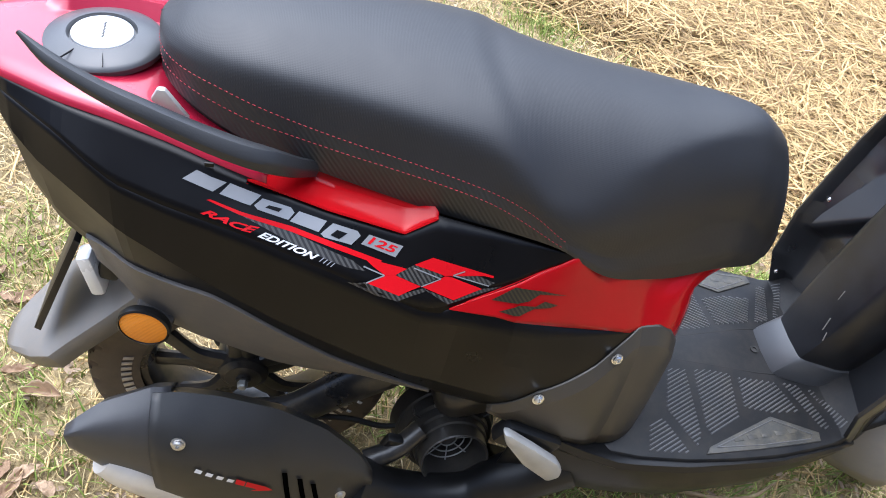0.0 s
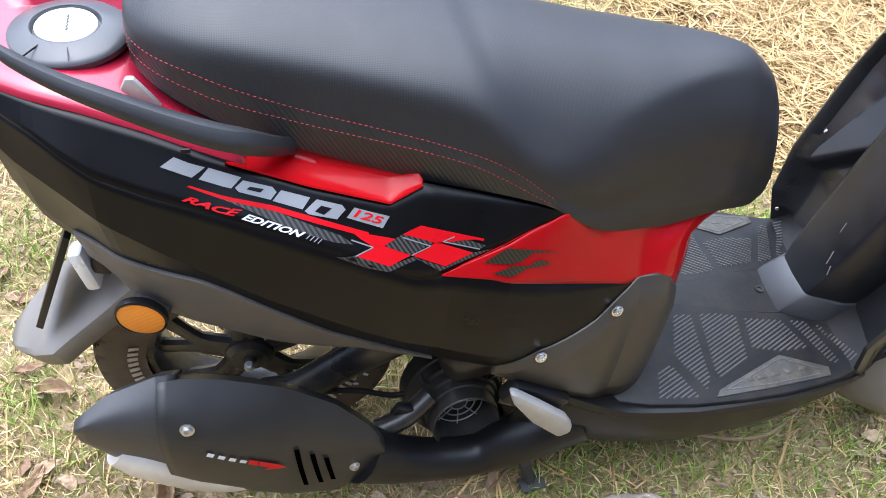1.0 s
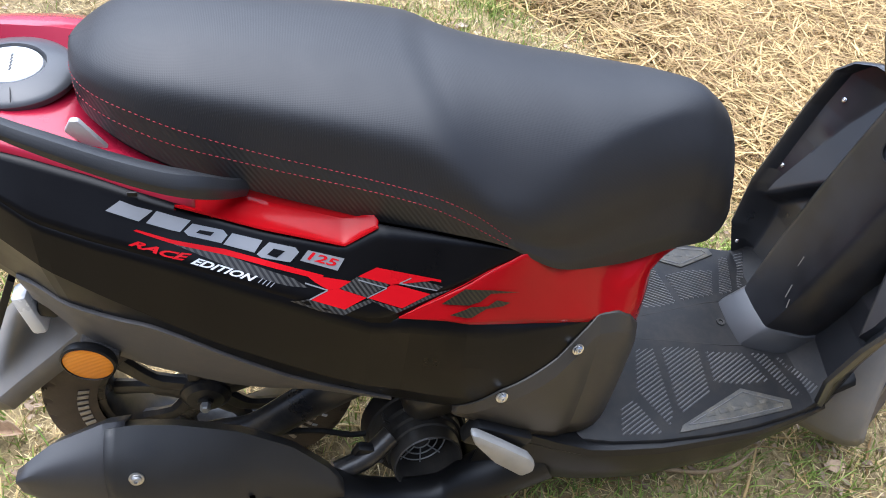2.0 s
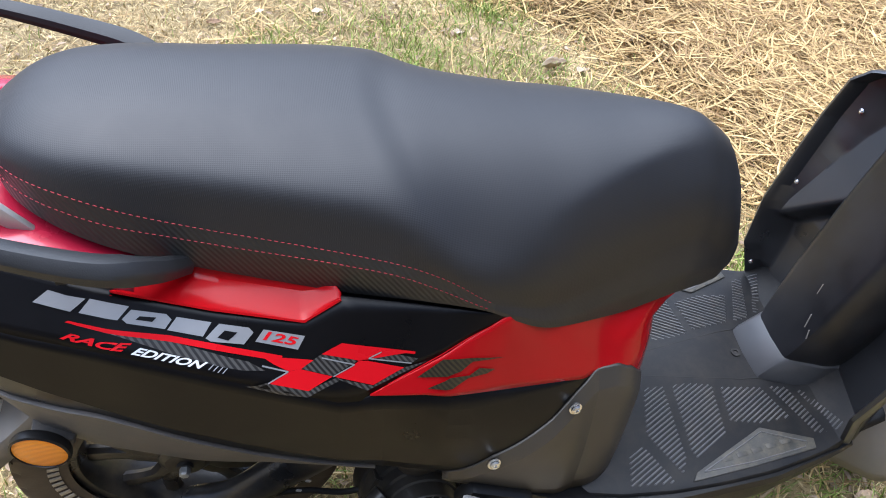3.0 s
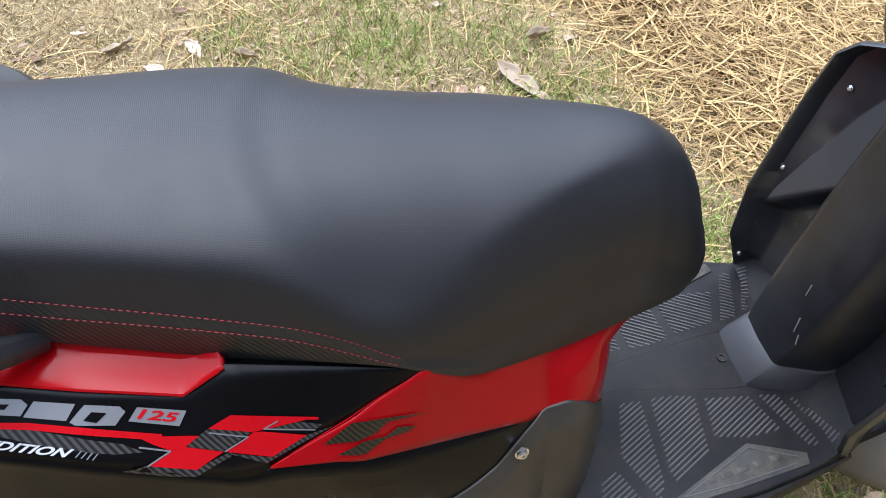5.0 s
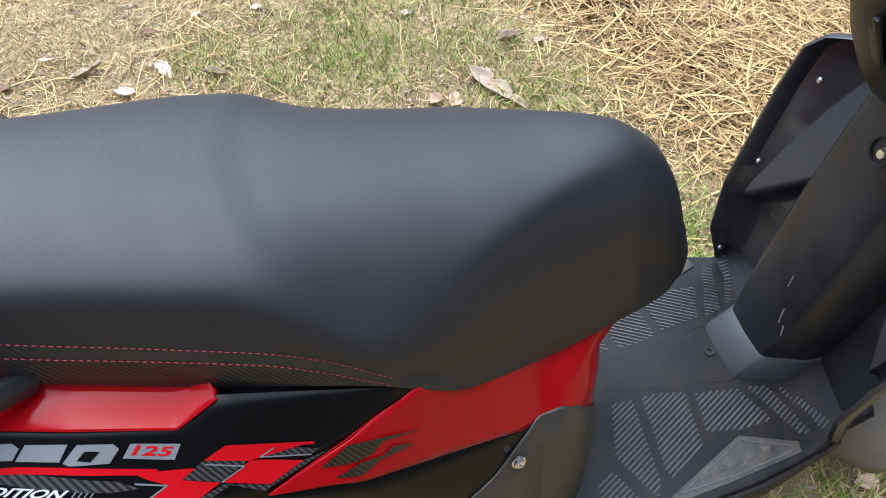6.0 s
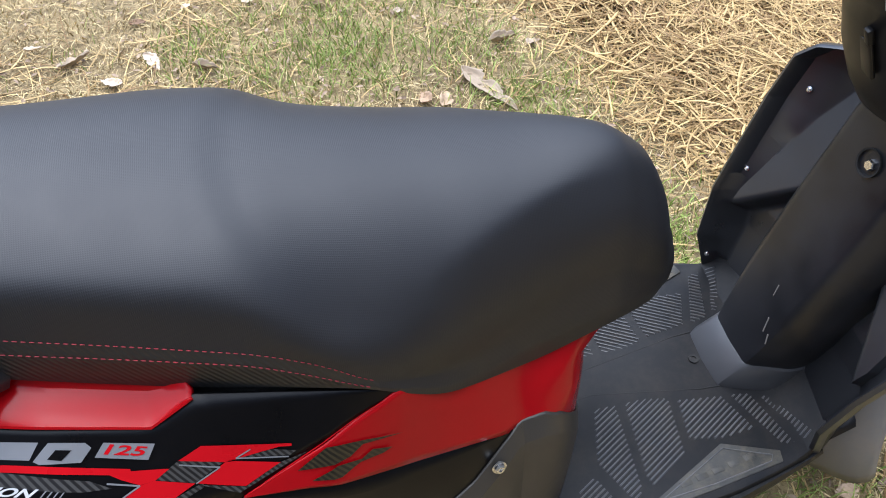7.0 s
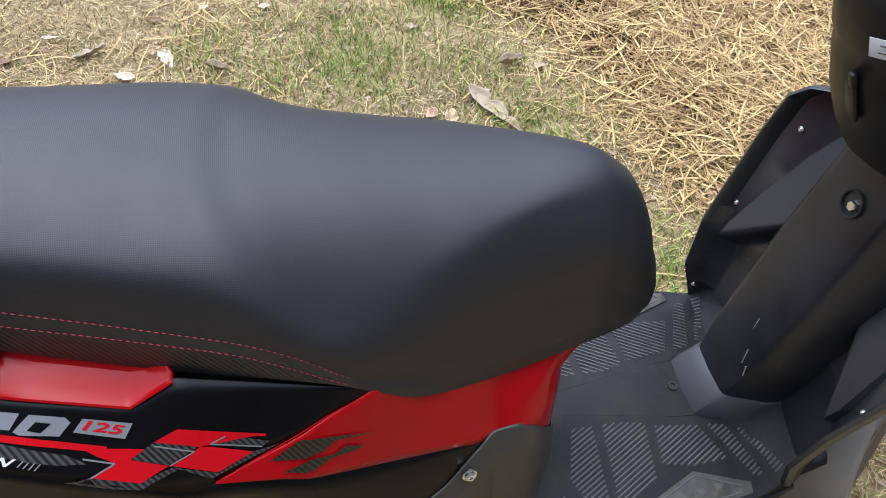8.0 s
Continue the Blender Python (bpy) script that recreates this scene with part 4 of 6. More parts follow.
PADS = [[(0.759, -0.029), (0.793, -0.03), (0.78, -0.177), (0.763, -0.205), (0.728, -0.13)], [(0.804, -0.037), (0.876, -0.053), (0.862, -0.144), (0.794, -0.179), (0.79, -0.165)],
        [(0.886, -0.059), (0.958, -0.068), (0.991, -0.148), (0.925, -0.135), (0.873, -0.139)], [(0.968, -0.067), (1.003, -0.074), (1.032, -0.167), (1.008, -0.163)], [(0.687, -0.165), (0.72, -0.148), (0.75, -0.215), (0.674, -0.212)], [(1.013, -0.078), (1.034, -0.086), (1.056, -0.16), (1.04, -0.166)]]
for s in (1, -1):
    for poly in PADS:
        tread_pad(poly, s)
    plate = [(0.775, -0.216), (0.785, -0.203), (0.919, -0.142), (1.0, -0.172), (0.996, -0.189), (0.882, -0.205)]
    part("emblem_plate", prism([(x, s * y) for x, y in (plate if s > 0 else list(reversed(plate)))], pose(0, 0, 0.2975), 0.0028, 0.001), EMBLEM, board, "worn raised emblem plate")
    seam([(x, s * y, 0.3004) for x, y in [(0.797, -0.2035), (0.918, -0.15), (0.985, -0.176), (0.979, -0.185), (0.882, -0.198), (0.797, -0.2035)]], board, 0.0011, RIB, "emblem_rim")
    for k in range(5):
        x = 0.842 + 0.027 * k
        part("emblem_bar", block((0.019, 0.009, 0.002), pose(x, s * (-0.187 + 0.004 * k), 0.2999, 0, 0, s * 8), 0.0006), EMBLEM, board)
    seam([(0.735, s * -0.025, 0.2992), (0.76, s * -0.022, 0.2992), (0.93, s * -0.05, 0.2992), (0.965, s * -0.052, 0.2992)], board, 0.0012)
v, f = lathe([(0.0, 0.0), (0.004, 0.0), (0.0045, 0.002), (0.008, 0.0022), (0.0085, 0.0)], 20, pose(0.943, 0.002, 0.3005))
make("floor_screw", v, f, INNER, board, "recessed floor screw")

# side skirts under the floor, running back to the footrests
for s in (-1, 1):
    xs = xgrid(0.44, 1.07, 0.03)
    verts = []
    for x in xs:
        w = float(np.interp(x, [0.44, 0.5, 0.56, 0.66, 0.745, 0.913, 1.03, 1.07], [0.2, 0.212, 0.222, 0.232, 0.235, 0.222, 0.195, 0.182]))
        zt = float(np.interp(x, [0.44, 0.5, 0.56, 0.62, 1.07], [0.36, 0.335, 0.312, 0.29, 0.288]))
        zb = float(np.interp(x, [0.44, 0.6, 0.75, 0.9, 1.0, 1.07], [0.16, 0.132, 0.13, 0.15, 0.19, 0.245]))
        for k, (dy, q) in enumerate(((-0.03, 0.0), (0.0, 0.0), (0.004, 0.08), (-0.004, 0.16), (0.0, 0.4), (-0.012, 0.75), (-0.035, 1.0), (-0.08, 1.03))):
            verts.append((x, s * (w + dy), zt + (zb - zt) * q))
    thick(make("side_skirt", verts, quads(len(xs), 8), PLASTIC, SCOOTER, "black plastic side skirt below the floor", sharp=25, out=(0, s, 0)), 0.004)

# folded pillion footrests
PEG_OUT = [(0.398, 0.416), (0.413, 0.408), (0.457, 0.37), (0.503, 0.328), (0.517, 0.304), (0.518, 0.284), (0.5, 0.271), (0.447, 0.325), (0.408, 0.385)]
for s in (-1, 1):
    out = PEG_OUT
    mtx = Matrix(((1, 0, 0, 0), (0, 0, s * 1.0, s * 0.236), (0, 1, 0, 0), (0, 0, 0, 1)))
    peg = part("footrest", prism(out, mtx, 0.018, 0.006), PEG, SCOOTER, "silver folded pillion footrest")
    part("rubber_end", block((0.006, 0.008, 0.016), pose(0.512, s * 0.247, 0.296, 0, 20, 0), 0.002), INNER, peg)
    part("footrest_mount", block((0.11, 0.03, 0.05), pose(0.455, s * 0.215, 0.345, 0, 28, 0), 0.01), PLASTIC, SCOOTER)

# ---- leg shield and column ----
EDGE = [(0.29, 1.05, 0.185), (0.38, 1.018, 0.195), (0.48, 1.021, 0.205), (0.573, 1.046, 0.215), (0.648, 1.064, 0.22), (0.718, 1.076, 0.214), (0.745, 1.088, 0.195), (0.76, 1.1, 0.165), (0.77, 1.11, 0.1), (0.775, 1.115, 0.0)]
zs = [0.285 + 0.0033 * i for i in range(149)]


def inner_x(y, z):
    """Depth of the recessed inner face of the leg shield: an upper panel and, below a slanting fold, a hollow."""
    y = abs(y)
    above = 1.054 + 0.4 * max(z - 0.523, -0.05) + (0.19 - y) * 0.12
    drop = min(max((0.564 - (y - 0.1) * 1.26 - z) / 0.04, 0.0), 1.0)
    drop = drop * drop * (3 - 2 * drop)
    return above + 0.045 * drop - 0.02 * max(0.0, (0.42 - z) / 0.13) * drop


verts = []
for z in zs:
    ex, ey = float(np.interp(z, [e[0] for e in EDGE], [e[1] for e in EDGE])), float(np.interp(z, [e[0] for e in EDGE], [e[2] for e in EDGE]))
    for s in (-1, 1):
        band = 0.036 + 0.05 * min(max((z - 0.5) / 0.24, 0.0), 1.0)
        half = [(ey, ex + 0.012), (ey - 0.002, ex), (ey - 0.008, ex - 0.003), (ey - 0.012, ex + 0.004), (ey - 0.016, ex + 0.026), (ey - band + 0.004, max(ex + 0.036, inner_x(ey - band, z) - 0.004))]
        half += [(y, inner_x(y, z)) for y in [ey - band - (ey - band - 0.05) * q / 27 for q in range(28)]]
        half = half if s < 0 else list(reversed(half))
        verts += [(x, s * max(y, 0.02), z) for y, x in half]
shield = make("leg_shield", verts, quads(len(zs), 68), APRON, SCOOTER, "black plastic leg shield with a raised rim", sharp=50, out=(-1, 0, 0))
thick(shield, 0.004)
for s in (-1, 1):
    for x, y, z in ((1.06, 0.19, 0.522), (1.099, 0.181, 0.676), (1.042, 0.177, 0.334)):
        screw((x, s * y, z), (-1, -0.3 * s, 0.3), 0.0045, shield, name="shield_screw")
# outer face of the apron
verts = []
for z in zs:
    ex, ey = float(np.interp(z, [e[0] for e in EDGE], [e[1] for e in EDGE])), float(np.interp(z, [e[0] for e in EDGE], [e[2] for e in EDGE]))
    front = 1.2 + 0.1 * (z - 0.29)
    for k in range(13):
        a = math.pi * (k / 12 - 0.5)
        verts.append((ex + 0.012 + (front - ex) * math.cos(a) ** 1.7, (ey - 0.002) * math.sin(a), z))
thick(make("front_apron", verts, quads(len(zs), 13), SATIN, SCOOTER, "black front apron", sharp=40, out=(1, 0, 0)), 0.003)

# half depth section of the column: across, and back from the face
SECTION = [(-1, 1), (-1, 0.42), (-0.97, 0.35), (-0.72, 0.06), (-0.64, 0.012), (-0.55, 0.0), (0.0, -0.012), (0.55, 0.0), (0.64, 0.012), (0.72, 0.06), (0.97, 0.35), (1, 0.42), (1, 1)]
col = []
czs = [0.325, 0.34, 0.37, 0.41, 0.46, 0.52, 0.58, 0.64, 0.70, 0.75, 0.79, 0.81]
for z in czs:
    face = 0.99 + (z - 0.33) * 0.17
    w = float(np.interp(z, [0.325, 0.36, 0.45, 0.6, 0.75, 0.81], [0.058, 0.066, 0.076, 0.082, 0.078, 0.06]))
    for u, d in SECTION:
        col.append((face + (1.16 - face) * d, w * 1.15 * u, z))
column = make("column_cover", col, quads(len(czs), 13) + [tuple(range((len(czs) - 1) * 13, len(czs) * 13))], COLUMN, SCOOTER, "black plastic steering column cover with scuffs", sharp=32)
foot = []
for z, w, f0 in ((0.345, 0.071, 0.994), (0.341, 0.074, 0.989), (0.305, 0.078, 0.96), (0.297, 0.078, 0.957)):
    foot += [(f0 + (1.16 - f0) * d, w * u, z) for u, d in SECTION]
make("column_collar", foot, quads(4, 13), COLLAR, SCOOTER, "grey collar at the column foot", sharp=25)
v, f = lathe([(0.0, -0.012), (0.015, -0.012), (0.016, 0.001), (0.0185, 0.0015), (0.0185, -0.002)], 24, frame_of((1.052, -0.004, 0.716), (-1, 0, 0.19)))
make("bolt_recess", v, f, INNER, column)
v, f = lathe([(0.0, 0.006), (0.006, 0.006), (0.0075, 0.004), (0.0075, -0.008)], 6, frame_of((1.054, -0.008, 0.715), (-1, 0, 0.19)))
make("hex_bolt", v, f, CHROME, column, "bright hexagonal bolt")
for (y0, z0), (y1, z1) in (((-0.03, 0.44), (-0.036, 0.415)), ((-0.046, 0.42), (-0.052, 0.405)), ((-0.01, 0.49), (-0.013, 0.47))):
    seam([(0.99 + (z0 - 0.33) * 0.17 - 0.001, y0, z0), (0.99 + (z1 - 0.33) * 0.17 - 0.0005, y1, z1)], column, 0.0011, GREY, "scuff")

# ---- steered parts: front wheel, fender, handlebar cover ----
AXIS = Vector((-0.44, 0, 0.9)).normalized()
STEER = Matrix.Translation((1.315, 0, 0.24)) @ Matrix.Rotation(radians(38), 4, AXIS) @ Matrix.Translation((-1.315, 0, -0.24))


def tyre_verts(centre, radius, width, turn, tread=32):
    """A tyre with curved cut grooves across its crown."""
    steps, m = 384, 25
    verts = []
    for i in range(steps):
        w = 2 * math.pi * i / steps
        for j in range(m):
            u = -1 + 2 * j / (m - 1)
            a = abs(u)
            y = width * 0.5 * math.sin(u * 1.9) / math.sin(1.57) if a < 0.83 else width * 0.5 * math.copysign(1 - (a - 0.83) * 1.1, u)
            r = radius - 0.036 * a ** 2.2 - (0.05 * max(0, a - 0.72) / 0.28)
            if 0.12 < a < 0.8:
                ph = (w * tread / (2 * math.pi) + 2.6 * a ** 1.4) % 1.0
                cut = max(0.0, 1 - abs(ph - 0.5) / 0.13)
                r -= 0.012 * min(1, cut * 1.6) * (1 if a < 0.72 else 0.5)
            verts.append(turn @ (Vector(centre) + Vector((r * math.cos(w), y, r * math.sin(w)))))
    return verts, quads(steps, m, closed_u=True)


def wheel(name, centre, radius, width, turn, label, spokes=5):
    hub = new(name)
    hub.parent = SCOOTER
    hub["label"] = label
    v, f = tyre_verts(centre, radius, width, turn)
    make("tyre", v, f, RUBBER, hub, "dusty worn rubber tyre", sharp=40)
    axle = turn @ Matrix.Translation(centre) @ Matrix.Rotation(radians(90), 4, "X")
    rr = radius - 0.088
    v, f = lathe([(rr + 0.006, 0.042), (rr + 0.004, 0.046), (rr - 0.008, 0.044), (rr - 0.016, 0.03), (rr - 0.02, 0.0), (rr - 0.016, -0.03), (rr - 0.008, -0.044), (rr + 0.004, -0.046), (rr + 0.006, -0.042), (rr - 0.004, 0.0)], 72, axle, closed=True)
    make("rim", v, f, ALLOY_BLACK, hub, "black alloy rim", sharp=40)
    v, f = lathe([(0.0, 0.062), (0.012, 0.062), (0.013, 0.056), (0.03, 0.054), (0.04, 0.046), (0.046, 0.02), (0.046, -0.02), (0.06, -0.03), (0.06, -0.05), (0.0, -0.05)], 40, axle)
    make("hub", v, f, ALLOY_BLACK, hub, "black wheel hub", sharp=30)
    for k in range(spokes):
        a = 2 * math.pi * (k + 0.3) / spokes
        for fork in (-1, 1):
            p0 = Vector((0.036 * math.cos(a + 0.25 * fork), 0.036 * math.sin(a + 0.25 * fork), 0.03))
            p1 = Vector((0.085 * math.cos(a + 0.12 * fork), 0.085 * math.sin(a + 0.12 * fork), 0.026))
            p2 = Vector(((rr - 0.01) * math.cos(a + 0.27 * fork), (rr - 0.01) * math.sin(a + 0.27 * fork), 0.012))
            pts = [axle @ q for q in smooth_path([p0, p1, p2], 4)]
            v, f = tube_mesh(pts, [0.017] * 4 + [0.0145] * 3 + [0.016] * 2, 8, 0.75, up=(axle.to_3x3() @ Vector((0, 0, 1))))
            make("spoke", v, f, ALLOY_BLACK, hub, sharp=40)
    v, f = lathe([(0.0, 0.074), (0.007, 0.074), (0.0085, 0.071), (0.0085, 0.06)], 6, axle)
    make("axle_nut", v, f, CAST, hub, "dull steel axle nut", sharp=20)
    return hub, axle


rear_hub, rear_axle = wheel("rear_wheel", (0.012, 0, 0.243), 0.25, 0.13, Matrix.Identity(4), "rear wheel with black split-spoke alloy and dusty tyre")
wheel("front_wheel", (1.315, 0, 0.24), 0.235, 0.1, STEER, "front wheel turned to one side, dusty tyre")


def sidewall_marks(hub, axle, radius, start, count, step, size, h=0.054):
    """Pale raised marks moulded round a tyre's side wall."""
    for k in range(count):
        a = start + step * k
        mtx = axle @ Matrix.Rotation(a, 4, "Z") @ Matrix.Translation((radius, 0, h)) @ Matrix.Rotation(radians(-14), 4, "Y")
        part("sidewall_mark", block((size, size * 0.5, 0.0016), mtx, 0.0003), SIDE_MARK, hub)


sidewall_marks(rear_hub, rear_axle, 0.184, radians(162), 9, radians(4.6), 0.016, 0.0605)
sidewall_marks(rear_hub, rear_axle, 0.184, radians(-42), 5, radians(5.2), 0.016, 0.0605)

verts = []
for i in range(33):
    a = radians(-25 + 215 * i / 32)
    for j in range(11):
        u = -1 + 2 * j / 10
        r = 0.264 - 0.03 * abs(u) ** 3
        verts.append(STEER @ Vector((1.315 - r * math.cos(a), 0.082 * math.sin(u * 1.4) / math.sin(1.4), 0.24 + r * math.sin(a))))
thick(make("front_fender", verts, quads(33, 11), GREY, SCOOTER, "grey plastic front mudguard", sharp=40), 0.003)
for s in (-1, 1):
    pts = [STEER @ Vector(p) for p in ((1.315, s * 0.085, 0.24), (1.26, s * 0.085, 0.36), (1.2, s * 0.06, 0.5))]
    v, f = tube_mesh(pts, 0.017, 12)
    make("fork_leg", v, f, CAST, SCOOTER, "dull metal fork leg")

bar = []
bzs = [(0.775, 1.05, 1.13, 0.05), (0.79, 1.03, 1.14, 0.06), (0.83, 0.995, 1.15, 0.075), (0.88, 0.96, 1.16, 0.088), (0.93, 0.935, 1.16, 0.096), (0.955, 0.926, 1.16, 0.1), (0.96, 0.921, 1.16, 0.103), (1.0, 0.908, 1.14, 0.11), (1.04, 0.905, 1.12, 0.11), (1.06, 0.925, 1.1, 0.095)]
TURN_BAR = Matrix.Translation((1.06, 0, 0)) @ Matrix.Rotation(radians(20), 4, "Z") @ Matrix.Translation((-1.06, 0, 0))
for z, x0, x1, w in bzs:
    cx, rx = (x0 + x1) / 2, (x1 - x0) / 2
    for k in range(28):
        a = 2 * math.pi * k / 28
        ca, sa = math.cos(a), math.sin(a)
        bar.append(TURN_BAR @ Vector((cx - rx * math.copysign(abs(ca) ** 0.75, ca), w * math.copysign(abs(sa) ** 0.75, sa), z)))
nb = len(bzs)
handle = make("handlebar_cover", bar, quads(nb, 28, closed_v=True) + [tuple(range(28)), tuple(range((nb - 1) * 28, nb * 28))], PLASTIC, SCOOTER, "black plastic handlebar cover, turned aside", sharp=50)

bar_face = lambda y, z: TURN_BAR @ Vector((float(np.interp(z, [b[0] for b in bzs], [b[1] for b in bzs])) + 0.12 * y * y / 0.01 * 0.08, y, z))
part("sticker", block((0.05, 0.02, 0.0008), frame_of(bar_face(-0.012, 0.985) + Vector((-0.002, -0.002, 0)), (-1, -0.5, -0.25)) @ pose(0, 0, 0, 0, 0, 18), 0.0002), WHITE, handle, "white paper sticker")
for k in range(2):
    part("print_bar", block((0.03, 0.0009, 0.0005), frame_of(bar_face(-0.012, 0.985 + 0.004 * (k * 2 - 1)) + Vector((-0.003, -0.0028, 0)), (-1, -0.5, -0.25)) @ pose(0, 0, 0, 0, 0, 18), 0), MATTE, handle)
hook = part("bag_hook", block((0.022, 0.05, 0.006), frame_of(bar_face(0.02, 0.895), (-1, 0.1, -0.5)), 0.003), PLASTIC, handle, "folded bag hook")
part("hook_grip", block((0.01, 0.02, 0.008), frame_of(bar_face(0.02, 0.925) + Vector((-0.002, 0, 0)), (-1, 0.1, -0.5)), 0.003), PLASTIC, hook)

# ---- exhaust ----
SLOTS = [(0.089, 0.322, 0.099, 0.215), (0.111, 0.3, 0.122, 0.212), (0.131, 0.28, 0.141, 0.212)]
LOGO = (-0.029, 0.365, 0.066, 0.29)
# rows: x, then (half width, height) of the upper edge, the crown and the lower edge
EXH = [(-0.186, 0.256, 0.426, 0.27, 0.41, 0.263, 0.375), (-0.15, 0.236, 0.444, 0.276, 0.41, 0.268, 0.32), (-0.085, 0.22, 0.46, 0.28, 0.398, 0.274, 0.275), (-0.05, 0.21, 0.45, 0.284, 0.385, 0.272, 0.238),
       (0.0, 0.204, 0.432, 0.28, 0.35, 0.268, 0.208), (0.08, 0.204, 0.402, 0.268, 0.3, 0.258, 0.155), (0.15, 0.206, 0.352, 0.252, 0.25, 0.25, 0.14), (0.2, 0.215, 0.3, 0.238, 0.23, 0.24, 0.172), (0.226, 0.222, 0.256, 0.229, 0.225, 0.23, 0.2)]


def exh_row(x, n=14):
    q = [float(np.interp(x, [r[0] for r in EXH], [r[c] for r in EXH])) for c in range(1, 7)]
    ex, ez = (q[0] + q[2]) / 2 + 0.012, (q[1] + q[3]) / 2 + 0.01
    pts = [(q[0] - 0.03, q[1] - 0.034), (q[0], q[1]), (ex, ez), (q[2], q[3]), ((q[2] + q[4]) / 2 + 0.004, (q[3] + q[5]) / 2), (q[4], q[5]), (q[4] - 0.03, q[5] - 0.008)]
    line = [Vector((a[0] + (b[0] - a[0]) * k / 4, a[1] + (b[1] - a[1]) * k / 4)) for a, b in zip(pts, pts[1:]) for k in range(4)] + [Vector(pts[-1])]
    for _ in range(4):
        line[6:21] = [(line[i - 1] + 2 * line[i] + line[i + 1]) / 4 for i in range(6, 21)]
    return [(p.x, p.y) for p in line]


def exh_y(x, z):
    row = sorted((p[1], p[0]) for p in exh_row(x)[4:21])
    return float(np.interp(z, [r[0] for r in row], [r[1] for r in row]))


exhaust = new("exhaust")
exhaust.parent = SCOOTER
exhaust["label"] = "black exhaust with a sculpted heat shield"
for name, a, b, lift, label in (("rear_shield", -0.186, -0.06, -0.003, "smooth tapered black end shield"), ("heat_shield", -0.082, 0.226, 0.006, "matt black heat shield")):
    xs = xgrid(a, b, 0.012)
    verts = [(x, -(y + lift), z) for x in xs for y, z in exh_row(x)]
    thick(make(name, verts, quads(len(xs), 25), SHIELD if name == "heat_shield" else END_SHIELD, exhaust, label, sharp=24, out=(0, -1, 0)), 0.004)
can = smooth_path([(-0.15, -0.246, 0.345), (-0.11, -0.246, 0.312), (-0.03, -0.243, 0.248), (0.05, -0.232, 0.212), (0.12, -0.215, 0.2)], 5)
v, f = tube_mesh(can, [0.018 + 0.024 * math.sin(math.pi * min(1.0, 0.2 + i / 24)) for i in range(21)], 28)
make("silencer_can", v, f, CAN, exhaust, "brushed steel silencer body", sharp=40)
v, f = tube_mesh([Vector((-0.15, -0.225, 0.33)), Vector((-0.175, -0.226, 0.345))], [0.014, 0.014], 16)
make("tail_pipe", v, f, STEEL, exhaust)
screw((-0.046, -(exh_y(-0.046, 0.412) + 0.007), 0.412), (0, -1, 0.42), 0.0098, exhaust, STEEL, label="zinc cross-head screw")
screw((0.178, -(exh_y(0.178, 0.225) + 0.006), 0.225), (0.25, -1, 0.25), 0.0086, exhaust, STEEL, label="zinc cross-head screw")


def exh_patch(name, outline, mat, lift=0.0095, label=""):
    bm = bmesh.new()
    bm.faces.new([bm.verts.new((x, 0, z)) for x, z in outline])
    bmesh.ops.triangulate(bm, faces=bm.faces)
    for _ in range(2):
        long = [e for e in bm.edges if e.calc_length() > 0.01]
        if long:
            bmesh.ops.subdivide_edges(bm, edges=long, cuts=1)
            bmesh.ops.triangulate(bm, faces=bm.faces)
    for vv in bm.verts:
        vv.co.y = -(exh_y(vv.co.x, vv.co.z) + lift)
    return part(name, bm, mat, exhaust, label, sharp=60)


# Flat black patches paint the shade inside the slots onto the shield.
for x0, z0, x1, z1 in SLOTS:
    exh_patch("vent_slot", [(x0, z0), (x0 + 0.0075, z0 - 0.003), (x1 + 0.0075, z1 - 0.003), (x1, z1)], SLOT)
for k in range(4):
    a, b = k / 7, k / 7 + 0.11
    p = lambda u, v: (LOGO[0] + (LOGO[2] - LOGO[0]) * u + 0.003 * v, LOGO[1] + (LOGO[3] - LOGO[1]) * u + 0.011 * v)
    exh_patch("emblem_bar", [p(a + 0.02, 0.08), p(b - 0.005, 0.08), p(b + 0.01, 0.65), p(a + 0.035, 0.65)], WHITE)
for k in range(4, 6):
    a, b = k / 7, k / 7 + 0.125
    exh_patch("emblem_bar", [p(a, 0), p(b, 0), p(b, 0.9), p(a, 0.9)], RED_PRINT)
exh_patch("emblem_arrow", [p(0.8, -0.75), p(0.9, 0.0), p(0.84, 0.0), p(0.84, 0.9), p(0.98, 0.9), p(1.1, 0.55)], RED_PRINT, label="red arrow mark")

# lower pipe cover, fan shroud, engine, swing arm
tube("pipe_cover", [(0.19, -0.218, 0.2), (0.25, -0.212, 0.158), (0.32, -0.205, 0.132), (0.4, -0.2, 0.13), (0.47, -0.195, 0.175), (0.56, -0.18, 0.215)], [0.048, 0.041, 0.036, 0.035, 0.045, 0.05], PLASTIC, SCOOTER, "black pipe cover below the engine", sides=20, flat=1.05)
fan_axis = Vector((0.1, -1.0, 0.3)).normalized()
fm = frame_of((0.371, -0.163, 0.19), fan_axis)
v, f = lathe([(0.0, -0.06), (0.047, -0.06), (0.052, -0.03), (0.0555, 0.014), (0.0575, 0.016), (0.0595, 0.014), (0.0605, -0.012), (0.064, -0.014), (0.066, -0.028), (0.071, -0.03), (0.074, -0.045), (0.081, -0.047), (0.086, -0.066), (0.09, -0.068), (0.094, -0.1)], 44, fm)
shroud = make("fan_shroud", v, f, SHROUD, SCOOTER, "black fan shroud with a wire grille", sharp=40)
